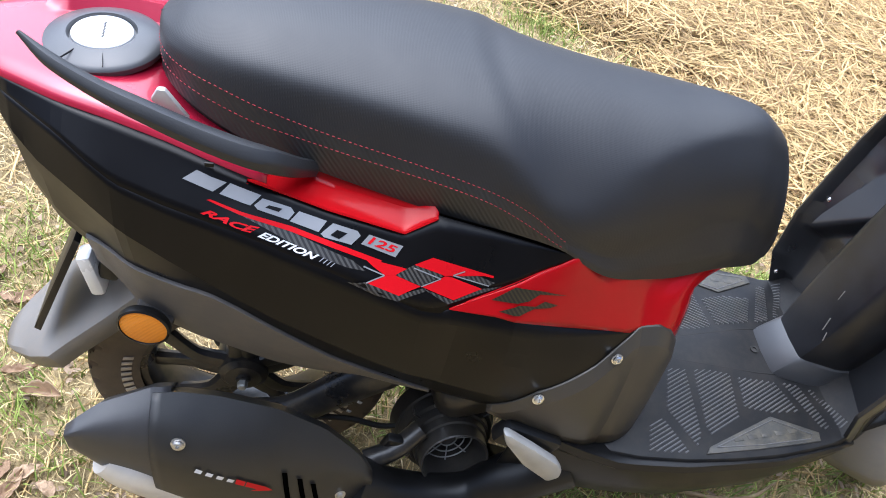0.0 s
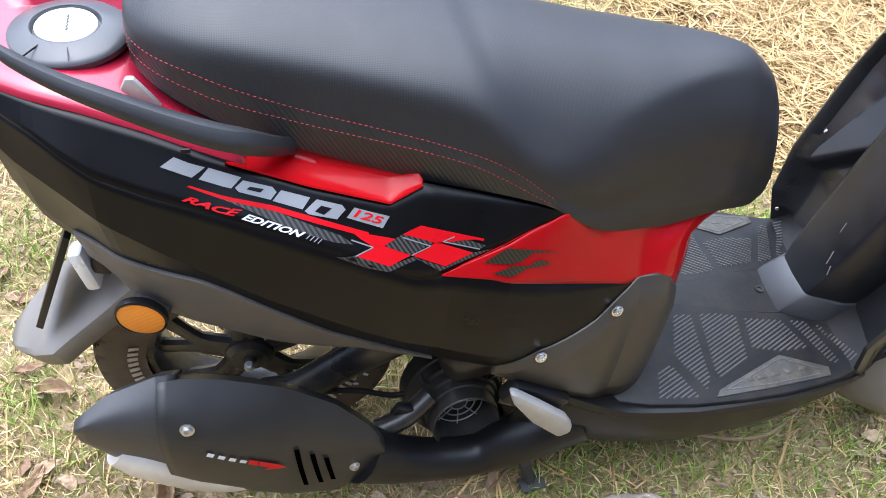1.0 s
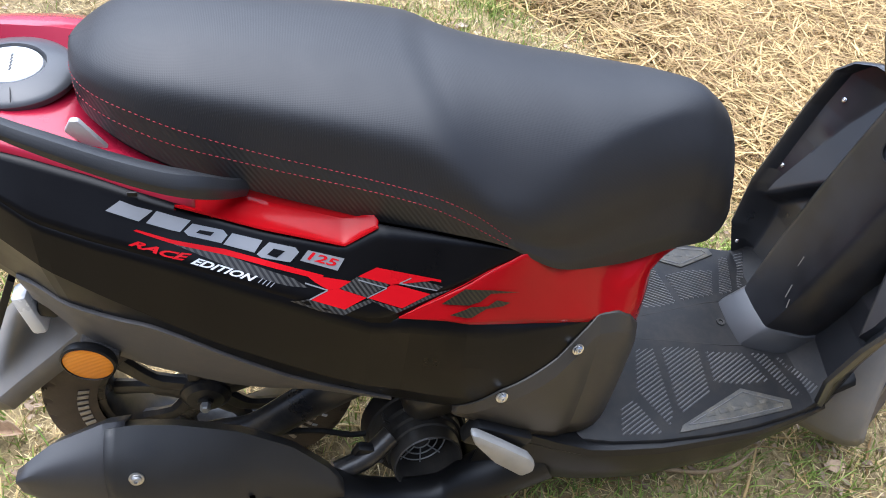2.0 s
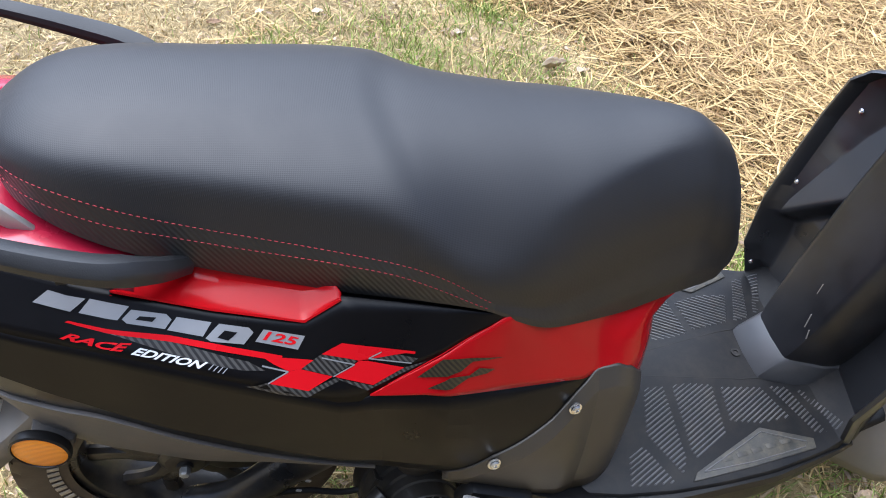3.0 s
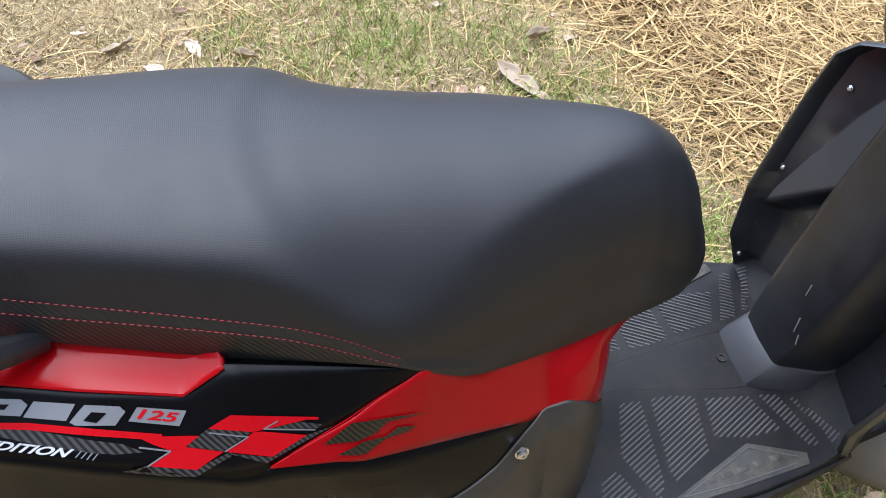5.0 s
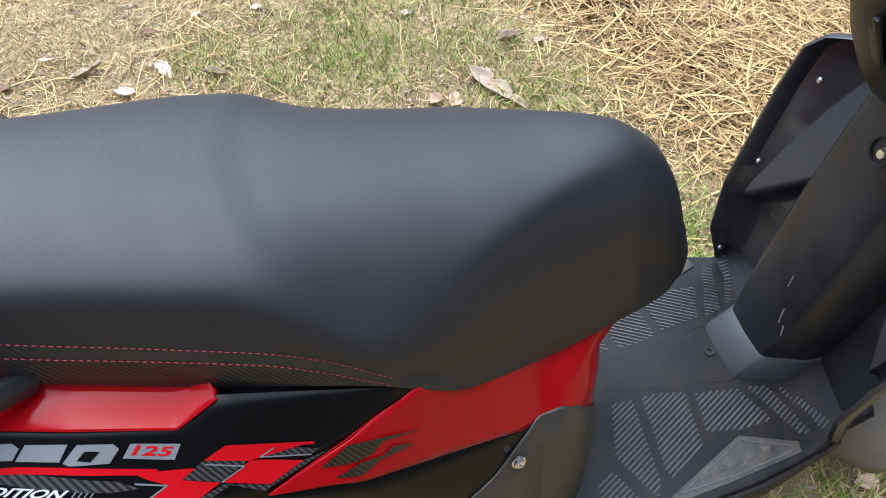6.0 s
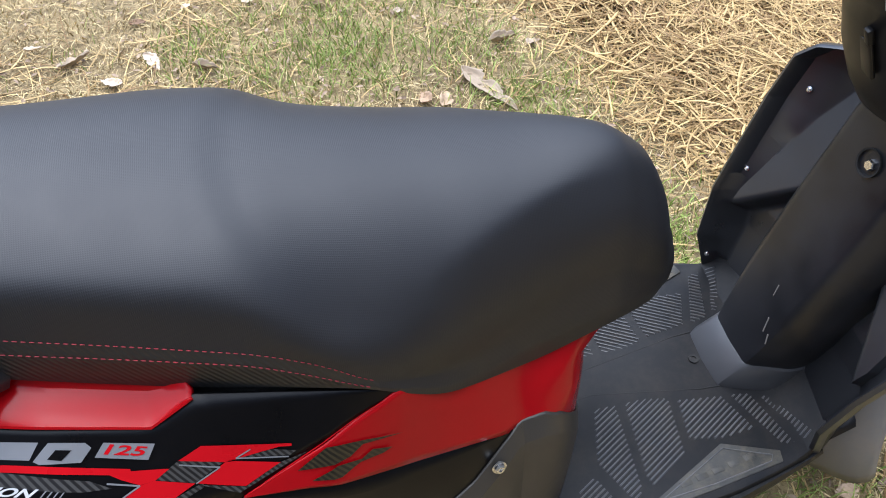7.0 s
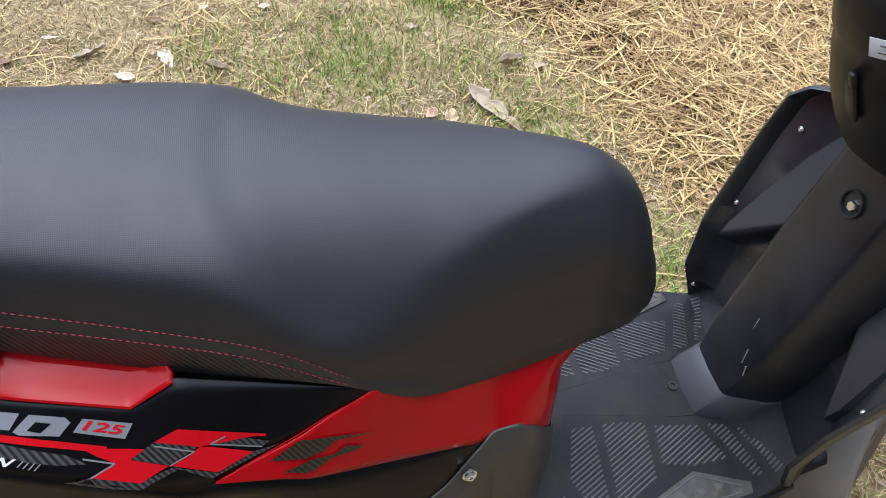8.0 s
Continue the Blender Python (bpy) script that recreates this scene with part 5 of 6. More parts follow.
for r in (0.016, 0.03, 0.044):
    ring = [fm @ Vector((r * math.cos(2 * math.pi * k / 36), r * math.sin(2 * math.pi * k / 36), -0.04)) for k in range(37)]
    v, f = tube_mesh(ring, 0.0013, 6, up=fan_axis, ends=False)
    make("grille_ring", v, f, CAST, shroud)
for k in range(8):
    a = 2 * math.pi * k / 8
    v, f = tube_mesh([fm @ Vector((0.014 * math.cos(a), 0.014 * math.sin(a), -0.04)), fm @ Vector((0.05 * math.cos(a), 0.05 * math.sin(a), -0.04))], 0.0013, 6)
    make("grille_spoke", v, f, CAST, shroud)
v, f = lathe([(0.0, -0.04), (0.014, -0.04), (0.014, -0.044)], 20, fm)
make("grille_boss", v, f, MATTE, shroud)
v, f = lathe([(0.0, -0.05), (0.012, -0.05), (0.046, -0.056)], 30, fm)
make("fan", v, f, ALLOY_BLACK, shroud)
part("engine_cover", block((0.125, 0.12, 0.11), pose(0.385, -0.07, 0.29, 12, -12, 8), 0.035, 4), SHROUD, SCOOTER, "black rounded engine cover")
part("engine_block", block((0.22, 0.16, 0.16), pose(0.4, 0.03, 0.23, 0, -8, 0), 0.025, 3), INNER, SCOOTER, "dark engine casing")
part("gearbox", block((0.42, 0.05, 0.13), pose(0.18, 0.105, 0.25, 0, -4, 0), 0.022, 3), ALLOY_BLACK, SCOOTER, "dark transmission casing")
tube("swing_arm", [(0.02, -0.1, 0.215), (0.09, -0.118, 0.25), (0.16, -0.122, 0.315), (0.23, -0.12, 0.375), (0.28, -0.11, 0.4)], [0.02, 0.024, 0.026, 0.03, 0.03], ALLOY_BLACK, SCOOTER, "scuffed black swing arm", sides=10, flat=1.25)
for x, z in ((0.185, 0.30), (0.2, 0.326)):
    part("bare_spot", block((0.008, 0.002, 0.005), pose(x, -0.1485, z, 0, 30, 0), 0.0006), CAST, SCOOTER)
tube("brake_cable", [(0.05, -0.1, 0.2), (0.18, -0.1, 0.2), (0.26, -0.1, 0.175), (0.33, -0.09, 0.19)], 0.005, INNER, SCOOTER, "black cable")
part("pipe_bracket", block((0.05, 0.02, 0.04), pose(0.27, -0.16, 0.22, 0, 20, 0), 0.008), PLASTIC, SCOOTER)
tube("exhaust_pipe", [(0.22, -0.18, 0.2), (0.27, -0.165, 0.215), (0.31, -0.14, 0.235)], 0.018, ALLOY_BLACK, SCOOTER, "dark pipe")
part("drum", block((0.09, 0.03, 0.05), rear_axle @ pose(0.0, 0.085, -0.02), 0.012, 3), CAST, rear_hub, "bare cast drum piece")

for a in (1.9, 3.6, 5.2):
    screw(fm @ Vector((0.078 * math.cos(a), 0.078 * math.sin(a), -0.046)), fan_axis, 0.006, shroud, STEEL, "shroud_bolt")
for a in (0.6, 1.2, 1.8, 2.4):
    part("cooling_rib", block((0.018, 0.004, 0.02), fm @ Matrix.Rotation(a, 4, "Z") @ pose(0.079, 0, -0.052), 0.001, 1), SHROUD, shroud)

# rear mudguard, plate, lamps, reflector
guard = []
for x, z, w in ((-0.1, 0.54, 0.11), (-0.135, 0.495, 0.102), (-0.176, 0.45, 0.1), (-0.233, 0.392, 0.1), (-0.262, 0.367, 0.108), (-0.3, 0.335, 0.086), (-0.335, 0.305, 0.055), (-0.352, 0.29, 0.036)):
    for y, d in ((-1.0, -0.035), (-0.97, -0.006), (-0.85, 0.0), (-0.3, 0.004), (0.3, 0.004), (0.85, 0.0), (0.97, -0.006), (1.0, -0.035)):
        guard.append((x + d * -0.6, y * w, z + d * 0.8))
rear_guard = make("rear_mudguard", guard, quads(8, 8), GREY, SCOOTER, "grey plastic rear mudguard tongue", sharp=30, out=(-1, 0, 1))
thick(rear_guard, 0.004)
part("number_plate", prism([(-0.193, 0.584), (-0.186, 0.577), (-0.272, 0.384), (-0.28, 0.391)], Matrix(((1, 0, 0, 0), (0, 0, 1, -0.075), (0, 1, 0, 0), (0, 0, 0, 1))), 0.15, 0.001), PLASTIC, SCOOTER, "dark plate carrier seen edge on")
for s in (-1, 1):
    lamp = part("indicator", block((0.02, 0.03, 0.075), pose(-0.174, s * 0.085, 0.537, 0, -8, 0), 0.006, 2), CAP_WHITE, SCOOTER, "clear white indicator lens")
    part("indicator_stalk", block((0.03, 0.03, 0.04), pose(-0.15, s * 0.08, 0.545, 0, 18, 0), 0.008), PLASTIC, SCOOTER)
rm = frame_of((-0.093, -0.163, 0.53), (-0.12, -1, 0.03))
v, f = lathe([(0.0, 0.0), (0.0325, 0.0), (0.034, 0.004), (0.0335, 0.011), (0.031, 0.0125), (0.0305, 0.0105), (0.0, 0.0105)], 40, rm)
reflector = make("reflector_case", v, f, PLASTIC, SCOOTER, "round amber side reflector")
v, f = lathe([(0.0, 0.0125), (0.024, 0.0122), (0.0302, 0.0108)], 40, rm)
make("reflector_lens", v, f, AMBER, reflector, "amber prismatic lens")
part("reflector_stay", block((0.05, 0.05, 0.02), pose(-0.085, -0.135, 0.525, 0, 20, 0), 0.006), MATTE, SCOOTER)

# side stand
tube("side_stand", [(0.47, -0.15, 0.16), (0.49, -0.19, 0.08), (0.51, -0.205, 0.012)], [0.013, 0.012, 0.011], MATTE, SCOOTER, "dark steel stand leg", sides=10)
part("stand_foot", block((0.05, 0.03, 0.008), pose(0.515, -0.21, 0.008, 0, 0, 10), 0.003), MATTE, SCOOTER)


# ---- litter: straw, grass, leaves, stone ----
rng = np.random.default_rng(7)


def thinning(x, y):
    """The litter thins out raggedly away from the scooter."""
    d = max((-0.75 - x) / 0.9, (x - 2.35) / 1.0, (-0.55 - y) / 0.6, (y - 2.05) / 0.9)
    return 1.0 if d <= 0 else max(0.0, 1 - d - 0.7 * abs(noise.noise((x * 2.2, y * 2.2, 6.0))))


def scatter(n, x0, x1, y0, y1, keep):
    n = int(n * ((x1 - x0 + 1.2) * (y1 - y0 + 1.1)) / ((x1 - x0) * (y1 - y0)))
    xs, ys = rng.uniform(x0 - 0.6, x1 + 0.6, n), rng.uniform(y0 - 0.4, y1 + 0.7, n)
    ok = [i for i in range(n) if rng.random() < keep(xs[i], ys[i]) * thinning(xs[i], ys[i])]
    return xs[ok], ys[ok]


def ground_many(xs, ys):
    return np.array([ground_z(x, y) for x, y in zip(xs, ys)])


def stalks(name, xs, ys, length, width, lift, rise, bend, mat, label):
    """Thin folded stalks lying criss-cross, all in one mesh."""
    n = len(xs)
    gz = ground_many(xs, ys)
    yaw = rng.uniform(0, 2 * math.pi, n)
    ln = length[0] + (length[1] - length[0]) * rng.random(n) ** 1.6
    wd = width[0] + (width[1] - width[0]) * rng.random(n) ** 1.7
    base = gz + lift(xs, ys) * rng.random(n)
    pitch = rng.normal(0, rise, n)
    curve = rng.normal(0, bend, n)
    sag = rng.normal(0, bend * 0.5, n)
    t = np.linspace(-0.5, 0.5, 5)
    dx, dy = np.cos(yaw), np.sin(yaw)
    P = np.zeros((n, 5, 3, 3))
    for k, tt in enumerate(t):
        cx = xs + dx * ln * tt - dy * curve * ln * (tt * tt - 0.08)
        cy = ys + dy * ln * tt + dx * curve * ln * (tt * tt - 0.08)
        cz = np.maximum(base + np.sin(pitch) * ln * tt + sag * ln * (tt * tt - 0.1), gz + 0.001)
        taper = 1.0 if abs(tt) < 0.4 else 0.7
        for j, (o, h) in enumerate(((-1, 0), (0, 0.8), (1, 0))):
            P[:, k, j, 0], P[:, k, j, 1], P[:, k, j, 2] = cx - dy * o * wd * taper, cy + dx * o * wd * taper, cz + h * wd
    q = np.array([(a * 3 + b, a * 3 + 3 + b, a * 3 + 4 + b, a * 3 + 1 + b) for a in range(4) for b in range(2)])
    faces = (q[None] + 15 * np.arange(n)[:, None, None]).reshape(-1, 4)
    return stuff(name, P.reshape(-1, 3), faces, mat, label)


def stuff(name, verts, faces, mat, label):
    me = bpy.data.meshes.new(name)
    me.vertices.add(len(verts))
    me.vertices.foreach_set("co", np.ascontiguousarray(verts, dtype=np.float32).ravel())
    k = faces.shape[1]
    me.loops.add(faces.size)
    me.loops.foreach_set("vertex_index", np.ascontiguousarray(faces, dtype=np.int32).ravel())
    me.polygons.add(len(faces))
    me.polygons.foreach_set("loop_start", np.arange(0, faces.size, k, dtype=np.int32))
    me.update()
    me.validate()
    me.materials.append(mat)
    return tagged(new(name, me), label, "grass" if "grass" in name else "leaf litter" if "leaf" in name else "straw", kind="stuff")


def blades(name, xs, ys, height, width, lean, mat, label):
    """Short tapering blades that stand and lean every way, all in one mesh."""
    n = len(xs)
    gz = ground_many(xs, ys) - 0.003
    yaw, face = rng.uniform(0, 2 * math.pi, n), rng.uniform(0, 2 * math.pi, n)
    h = height[0] + (height[1] - height[0]) * rng.random(n) ** 1.4
    w = rng.uniform(width[0], width[1], n)
    ln = rng.uniform(lean[0], lean[1], n)
    P = np.zeros((n, 7, 3))
    for k, (t, ww) in enumerate(((0, 1.0), (0.4, 0.9), (0.75, 0.6))):
        cx, cy = xs + np.cos(yaw) * h * ln * t ** 1.7, ys + np.sin(yaw) * h * ln * t ** 1.7
        cz = gz + h * t * np.sqrt(np.maximum(1 - (ln * 0.75 * t) ** 2, 0.08))
        for j, o in enumerate((-1, 1)):
            P[:, k * 2 + j, 0], P[:, k * 2 + j, 1], P[:, k * 2 + j, 2] = cx + np.cos(face) * w * ww * o, cy + np.sin(face) * w * ww * o, cz
    P[:, 6, 0], P[:, 6, 1], P[:, 6, 2] = xs + np.cos(yaw) * h * ln, ys + np.sin(yaw) * h * ln, gz + h * np.sqrt(np.maximum(1 - (ln * 0.78) ** 2, 0.05))
    tri = np.array([(0, 1, 3), (0, 3, 2), (2, 3, 5), (2, 5, 4), (4, 5, 6)])
    faces = (tri[None] + 7 * np.arange(n)[:, None, None]).reshape(-1, 3)
    return stuff(name, P.reshape(-1, 3), faces, mat, label)


PATCHES = [(0.16, 1.44, 0.10), (0.45, 1.38, 0.22), (0.79, 1.37, 0.2), (1.04, 1.03, 0.14), (1.2, 0.47, 0.14), (0.6, 1.33, 0.18), (0.8, -0.22, 0.16), (1.05, -0.1, 0.14), (0.62, -0.2, 0.14), (-0.42, 0.02, 0.08), (-0.38, 0.16, 0.07), (0.26, 0.12, 0.12), (0.9, 1.62, 0.12), (-0.3, -0.08, 0.08),
           (1.2, -0.2, 0.18), (-0.5, 0.4, 0.12), (0.1, -0.25, 0.12), (0.95, 1.85, 0.15)]


def green_share(x, y):
    g = max([math.exp(-((x - a) ** 2 + (y - b) ** 2) / (2 * (r * 0.75) ** 2)) for a, b, r in PATCHES])
    n = noise.noise((x * 4.5, y * 4.5, 9.0))
    return min(1.0, max(0.0, g * (0.75 + 0.7 * n)) + 0.06 * max(0, n + 0.2)) * (1 - 0.9 * heap(x, y))


gx, gy = scatter(170000, -1.1, 2.7, -0.7, 2.4, green_share)
blades("green_grass", gx, gy, (0.025, 0.065), (0.001, 0.002), (0.3, 0.95), GREEN, "short sparse green grass in patches")
gx, gy = scatter(110000, -1.2, 2.8, -0.8, 2.6, lambda x, y: (0.95 - 0.75 * heap(x, y)) * (1 - 0.75 * green_share(x, y)) * (0.75 + 0.5 * noise.noise((x * 6, y * 6, 2))))
blades("dry_grass", gx, gy, (0.012, 0.045), (0.0009, 0.002), (0.6, 1.1), DRY, "short dry yellowed grass")
gx, gy = scatter(90000, -1.2, 2.8, -0.8, 2.6, lambda x, y: (0.6 if y > 0.1 else 0.95) * (1 - heap(x, y)) * (1 - 0.7 * green_share(x, y)))
stalks("dry_grass_litter", gx, gy, (0.012, 0.05), (0.0006, 0.0013), lambda x, y: 0.012 + 0 * x, 0.25, 0.5, DRY, "fine dry grass litter")
gx, gy = scatter(95000, 0.1, 3.1, -0.4, 2.8, lambda x, y: heap(x, y) ** 0.8)
stalks("straw", gx, gy, (0.04, 0.2), (0.001, 0.0034), lambda x, y: 0.012 + 0.065 * np.array([heap(a, b) for a, b in zip(x, y)]), 0.26, 0.28, STRAW, "heaped loose golden straw")
gx, gy = scatter(8500, -1.2, 2.4, -0.8, 2.4, lambda x, y: ((0.3 if y > 0 else 0.5) + 0.5 * (noise.noise((x * 2.5, y * 2.5, 4)) > 0.1)) * (1 - heap(x, y)))
stalks("straw", gx, gy, (0.05, 0.2), (0.0011, 0.0026), lambda x, y: 0.022 + 0 * x, 0.1, 0.3, STRAW, "loose straw strewn over the grass")


def scraps(name, xs, ys, mat, label):
    """Small bent pieces of dry leaf, all in one mesh."""
    n = len(xs)
    gz = ground_many(xs, ys) + rng.uniform(0.006, 0.02, n)
    yaw, ln, wd = rng.uniform(0, 2 * math.pi, n), rng.uniform(0.004, 0.016, n), rng.uniform(0.003, 0.008, n)
    dx, dy = np.cos(yaw), np.sin(yaw)
    P = np.zeros((n, 8, 3))
    for k, (u, v, h) in enumerate(((-1, -0.3, 0.0), (-0.4, -0.9, 0.3), (0.5, -0.7, 0.25), (1, -0.1, 0.0), (0.6, 0.7, 0.35), (-0.2, 1.0, 0.3), (-0.8, 0.5, 0.1), (0.05, 0.0, -0.15))):
        a, b = u * ln * rng.uniform(0.6, 1.1, n), v * wd * rng.uniform(0.6, 1.1, n)
        P[:, k, 0], P[:, k, 1], P[:, k, 2] = xs + dx * a - dy * b, ys + dy * a + dx * b, gz + h * wd * rng.uniform(0.2, 1.8, n)
    tri = np.array([(i, (i + 1) % 7, 7) for i in range(7)])
    faces = (tri[None] + 8 * np.arange(n)[:, None, None]).reshape(-1, 3)
    return stuff(name, P.reshape(-1, 3), faces, mat, label)


LITTER = strand("leaf_litter", (0.13, 0.085, 0.05), (0.42, 0.31, 0.21), 0.85)
gx, gy = scatter(13000, -1.0, 2.2, -0.6, 2.3, lambda x, y: (1 if y < 0.1 else 0.5) * (1 - 0.85 * heap(x, y)) * (0.35 + 0.9 * max(0.0, noise.noise((x * 3.1, y * 3.1, 8)))))
scraps("leaf_litter", gx, gy, LITTER, "small dry leaf scraps strewn over the ground")


def leaf_material(name, dark, light):
    m, tr, b = nodes_of(name)
    co = tr.nodes.new("ShaderNodeTexCoord")
    info = tr.nodes.new("ShaderNodeObjectInfo")
    nz = add(tr, "ShaderNodeTexNoise", Scale=60.0, Detail=6.0, Roughness=0.7)
    tr.links.new(co.outputs["Object"], nz.inputs["Vector"])
    ad = tr.nodes.new("ShaderNodeMath")
    ad.operation = "ADD"
    tr.links.new(nz.outputs["Fac"], ad.inputs[0])
    half = tr.nodes.new("ShaderNodeMath")
    half.operation = "MULTIPLY_ADD"
    half.inputs[1].default_value, half.inputs[2].default_value = 0.8, -0.4
    tr.links.new(info.outputs["Random"], half.inputs[0])
    tr.links.new(half.outputs[0], ad.inputs[1])
    ramp = tr.nodes.new("ShaderNodeValToRGB")
    ramp.color_ramp.elements[0].position, ramp.color_ramp.elements[1].position = 0.2, 0.8
    ramp.color_ramp.elements[0].color, ramp.color_ramp.elements[1].color = (*dark, 1), (*light, 1)
    tr.links.new(ad.outputs[0], ramp.inputs[0])
    tr.links.new(ramp.outputs[0], b.inputs["Base Color"])
    b.inputs["Roughness"].default_value = 0.75
    bp = add(tr, "ShaderNodeBump", Strength=0.5, Distance=0.002)
    tr.links.new(nz.outputs["Fac"], bp.inputs["Height"])
    tr.links.new(bp.outputs[0], b.inputs["Normal"])
    return m


BROWN_LEAF = leaf_material("dry_brown_leaf", (0.22, 0.135, 0.075), (0.5, 0.36, 0.23))
PALE_LEAF = leaf_material("bleached_leaf", (0.37, 0.29, 0.2), (0.68, 0.56, 0.43))


def leaf_mesh(length, width, curl, fold_up, seed, torn=0.25):
    """A dry leaf: pointed, torn outline, raised halves, curled and twisted along its rib, wavy edge."""
    verts, n, m = [], 25, 13
    for i in range(n):
        t = i / (n - 1)
        w = width * 0.5 * math.sin(math.pi * t ** 0.8) ** 0.8 if 0 < t < 1 else 0.0006
        bend = 0.12 * length * math.sin(2.4 * t + seed)
        for j in range(m):
            u = -1 + 2 * j / (m - 1)
            edge = 1 - torn * max(0.0, noise.noise((t * 7 + seed * 3, 5.0 * (u > 0), seed)) + 0.25 * noise.noise((t * 23, 3.0 * (u > 0), seed))) * 1.6
            wave = 0.16 * width * noise.noise((t * 5 + seed, u * 1.8, seed))
            twist = 0.5 * (t - 0.5) * math.sin(seed * 2)
            y = u * w * edge * (1 - 0.25 * min(fold_up, 1))
            z = abs(u) ** 1.4 * fold_up * w * edge + curl * length * (t - 0.5) ** 2 * 2 + wave * (0.3 + abs(u)) + y * twist
            verts.append((length * (t - 0.5), y + bend, z))
    me = bpy.data.meshes.new("leaf")
    me.from_pydata(verts, [], quads(n, m))
    me.polygons.foreach_set("use_smooth", [True] * len(me.polygons))
    return me


LEAVES = [leaf_mesh(0.085, 0.05, 0.12, 0.35, 1.0), leaf_mesh(0.1, 0.045, 0.2, 0.8, 2.0), leaf_mesh(0.07, 0.05, -0.1, 0.3, 3.0), leaf_mesh(0.11, 0.05, 0.08, 1.3, 4.0), leaf_mesh(0.17, 0.05, 0.06, 0.45, 5.0, 0.75)]


def leaf(kind, x, y, yaw, mat, size=1.0, tip=0.0, roll=0.0, label="curled dry brown fallen leaf lying on grass"):
    me = LEAVES[kind].copy()
    me.materials.append(mat)
    ob = new("fallen_leaf", me)
    thick(ob, 0.0007, 0.0)
    ob.matrix_world = Matrix.Translation((x, y, ground_z(x, y) + 0.014)) @ pose(0, 0, 0, roll, tip, yaw) @ Matrix.Scale(size, 4)
    return tagged(ob, label, "leaf", "fallen leaves")


leaf(1, -0.19, 1.455, 38, PALE_LEAF, 1.0, -6, -18, "rolled pale greyish fallen leaf on dry grass")
leaf(0, 0.02, 1.41, -50, PALE_LEAF, 0.85, 15, 10, "bleached white fallen leaf on dry grass")
leaf(4, 0.925, 1.08, -72, PALE_LEAF, 1.25, 8, 0, "long pale torn fallen leaf on grass")
leaf(2, 0.9, 1.168, 30, PALE_LEAF, 1.1, 10, -20, "crumpled pale fallen leaf on grass")
leaf(2, 0.795, 1.075, 75, BROWN_LEAF, 0.95, 0, 30, "light brown fallen leaf by the seat")
leaf(0, 0.752, 1.085, 110, BROWN_LEAF, 0.9, 20, -20, "light brown fallen leaf by the seat")
leaf(2, 1.105, 1.276, 70, PALE_LEAF, 0.7, 14, 0, "small pale fallen leaf beside straw")
leaf(3, 1.025, 1.3, 5, PALE_LEAF, 0.85, 0, 0, "narrow folded dry leaf on grass")
leaf(3, 1.343, 1.407, 10, PALE_LEAF, 0.8, 5, 0, "pale fallen leaf lying on straw")
leaf(1, 1.434, 1.279, 20, BROWN_LEAF, 1.1, 0, 0, "dark brown fallen leaf lying on straw")
leaf(0, -0.085, 1.343, 160, PALE_LEAF, 0.8)
leaf(3, 0.17, 1.355, -30, PALE_LEAF, 0.7)
leaf(2, 0.31, 1.665, 20, PALE_LEAF, 0.6, label="small pale fallen leaf on dry grass")
leaf(2, 0.12, 1.69, 50, PALE_LEAF, 0.5, label="small pale fallen leaf on dry grass")
leaf(1, -0.31, 1.545, 15, PALE_LEAF, 0.5, label="small pale fallen leaf on dry grass")
leaf(2, 0.76, 1.52, 5, PALE_LEAF, 0.6, label="small yellowish fallen leaf on grass")
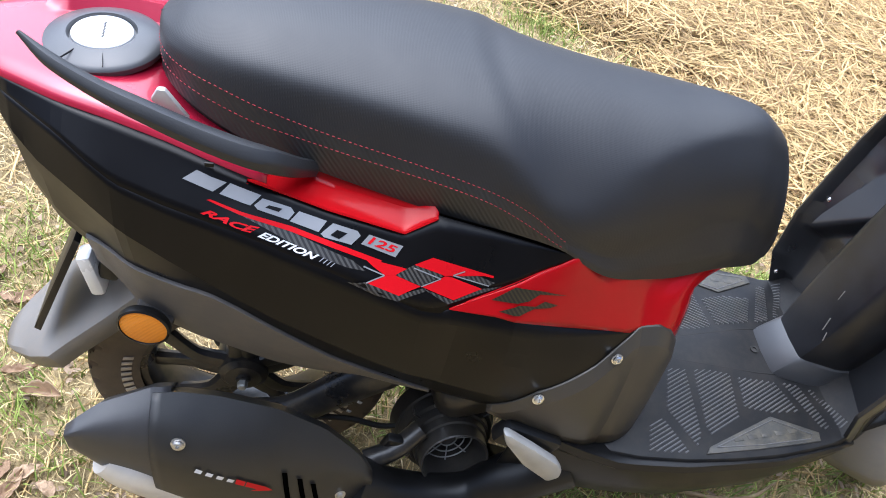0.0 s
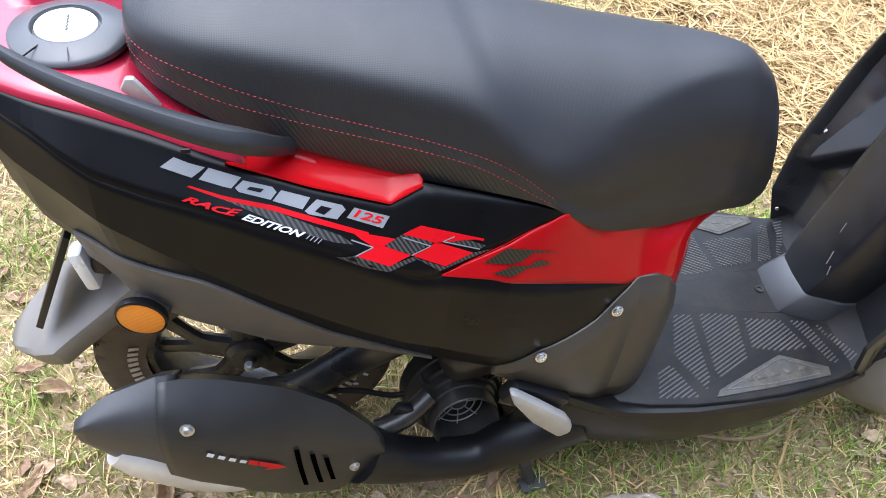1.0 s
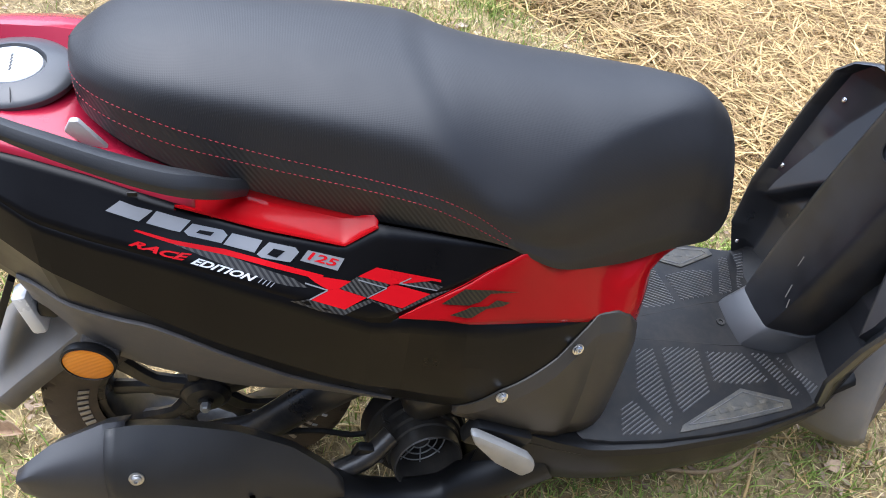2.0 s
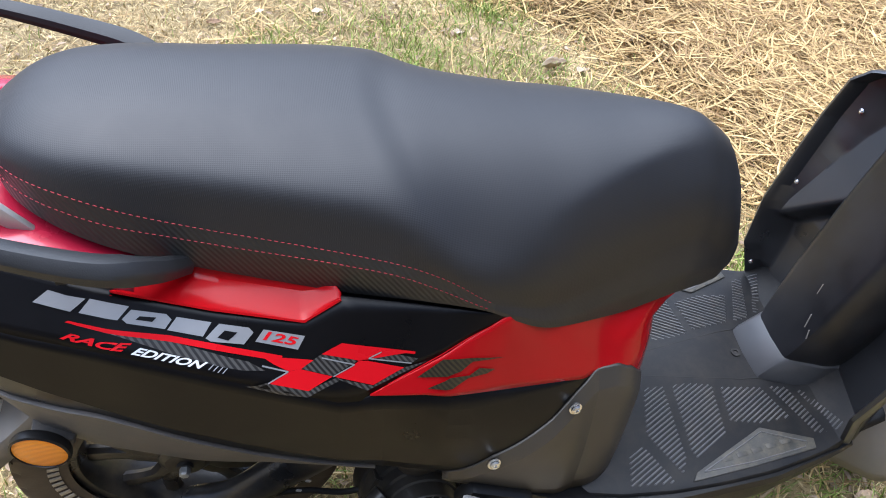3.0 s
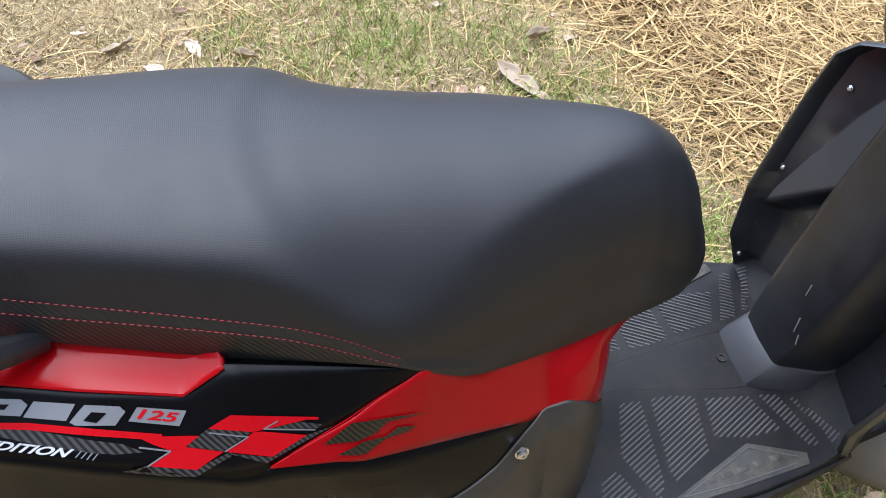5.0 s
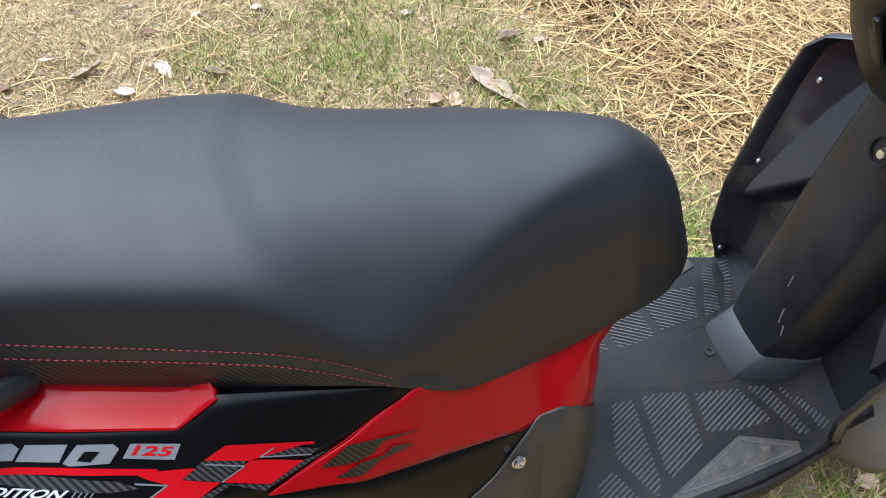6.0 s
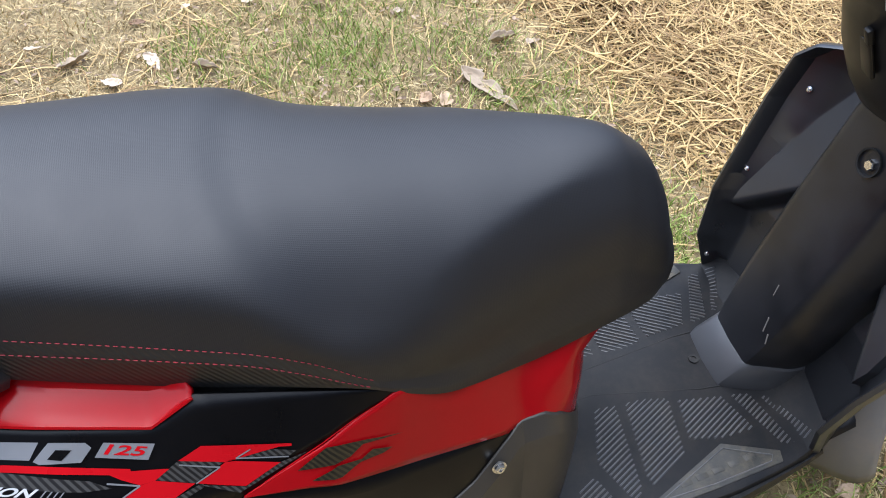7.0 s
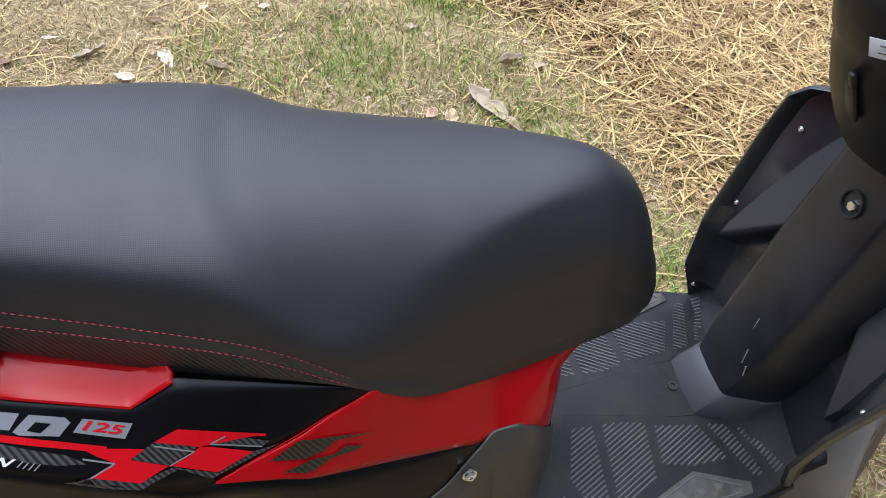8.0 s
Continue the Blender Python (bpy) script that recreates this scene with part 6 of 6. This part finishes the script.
for k, x, y, yaw, size in ((0, -0.361, -0.111, 40, 0.9), (2, -0.275, -0.173, 10, 1.0), (0, -0.39, -0.18, 70, 0.9), (2, 0.28, -0.24, 120, 0.6), (1, 0.575, -0.128, 20, 0.9), (0, -0.465, 0.283, 60, 0.9), (1, -0.43, 0.104, 30, 0.9), (2, -0.5, 0.29, 0, 0.8),
                           (0, -0.536, 0.347, 80, 1.0), (2, -0.324, -0.139, 150, 0.8), (2, -0.404, -0.1, 100, 0.8), (0, 0.33, -0.2, 30, 0.7), (0, 0.23, -0.23, 15, 0.7), (1, 0.1, -0.22, 70, 0.6), (2, 0.85, 1.72, 20, 0.8), (0, -0.02, 1.62, 10, 0.8), (1, 0.52, 1.6, 50, 0.7), (2, -0.42, 1.45, 80, 0.8),
                           (0, 1.7, 1.6, 40, 0.8), (2, 1.9, 1.1, 10, 0.7)):
    leaf(k, x, y, yaw, BROWN_LEAF, size * 0.75, rng.uniform(-10, 12), rng.uniform(-20, 20))
for k, (x, y) in enumerate(((0.562, -0.156), (0.221, -0.221), (0.365, -0.235), (-0.137, -0.192), (-0.085, -0.207), (0.278, -0.255), (0.137, -0.242), (0.456, -0.197), (0.694, -0.271), (1.249, -0.168), (-0.379, -0.138), (-0.385, 0.047), (1.113, -0.330))):
    leaf((0, 2, 1, 3)[k % 4], x, y, 40 + 77 * k, BROWN_LEAF, 0.55 + 0.1 * (k % 4), rng.uniform(-10, 12), rng.uniform(-20, 20), "crumpled brown leaf scrap among dry grass")
leaf(3, 0.94, -0.29, 75, PALE_LEAF, 0.6, 15, 0, "small pale crumpled leaf beside a stone")


def stone():
    bm = bmesh.new()
    bmesh.ops.create_icosphere(bm, subdivisions=5, radius=1.0)
    for v in bm.verts:
        d = v.co.copy()
        r = 1 + 0.22 * noise.noise(d * 1.6 + Vector((3, 1, 0))) + 0.07 * noise.noise(d * 5) + 0.05 * noise.noise(d * 14) + 0.028 * noise.noise(d * 38)
        v.co = Vector((d.x * 0.112, d.y * 0.062, max(d.z * 0.05, -0.02))) * r
    bmesh.ops.transform(bm, matrix=pose(0.66, -0.318, 0.014, 0, 0, 8), verts=bm.verts)
    ob = part("stone", bm, material("rough_pale_stone", (0.4, 0.34, 0.27), 0.9, vary=0.45, scale=40, bump=1.0, grain=220), None, sharp=180)
    tagged(ob, "rough pale grey-brown stone half sunk in grass", "stone")


stone()
tw = tube("twig", [(0.86, -0.14, 0.014), (0.95, -0.16, 0.02), (1.03, -0.15, 0.018), (1.12, -0.1, 0.012)], [0.004, 0.0045, 0.004, 0.0025], leaf_material("dry_bark", (0.28, 0.19, 0.1), (0.5, 0.38, 0.22)), None, sides=8)
tagged(tw, "thin dry brown twig lying on the grass", "twig")
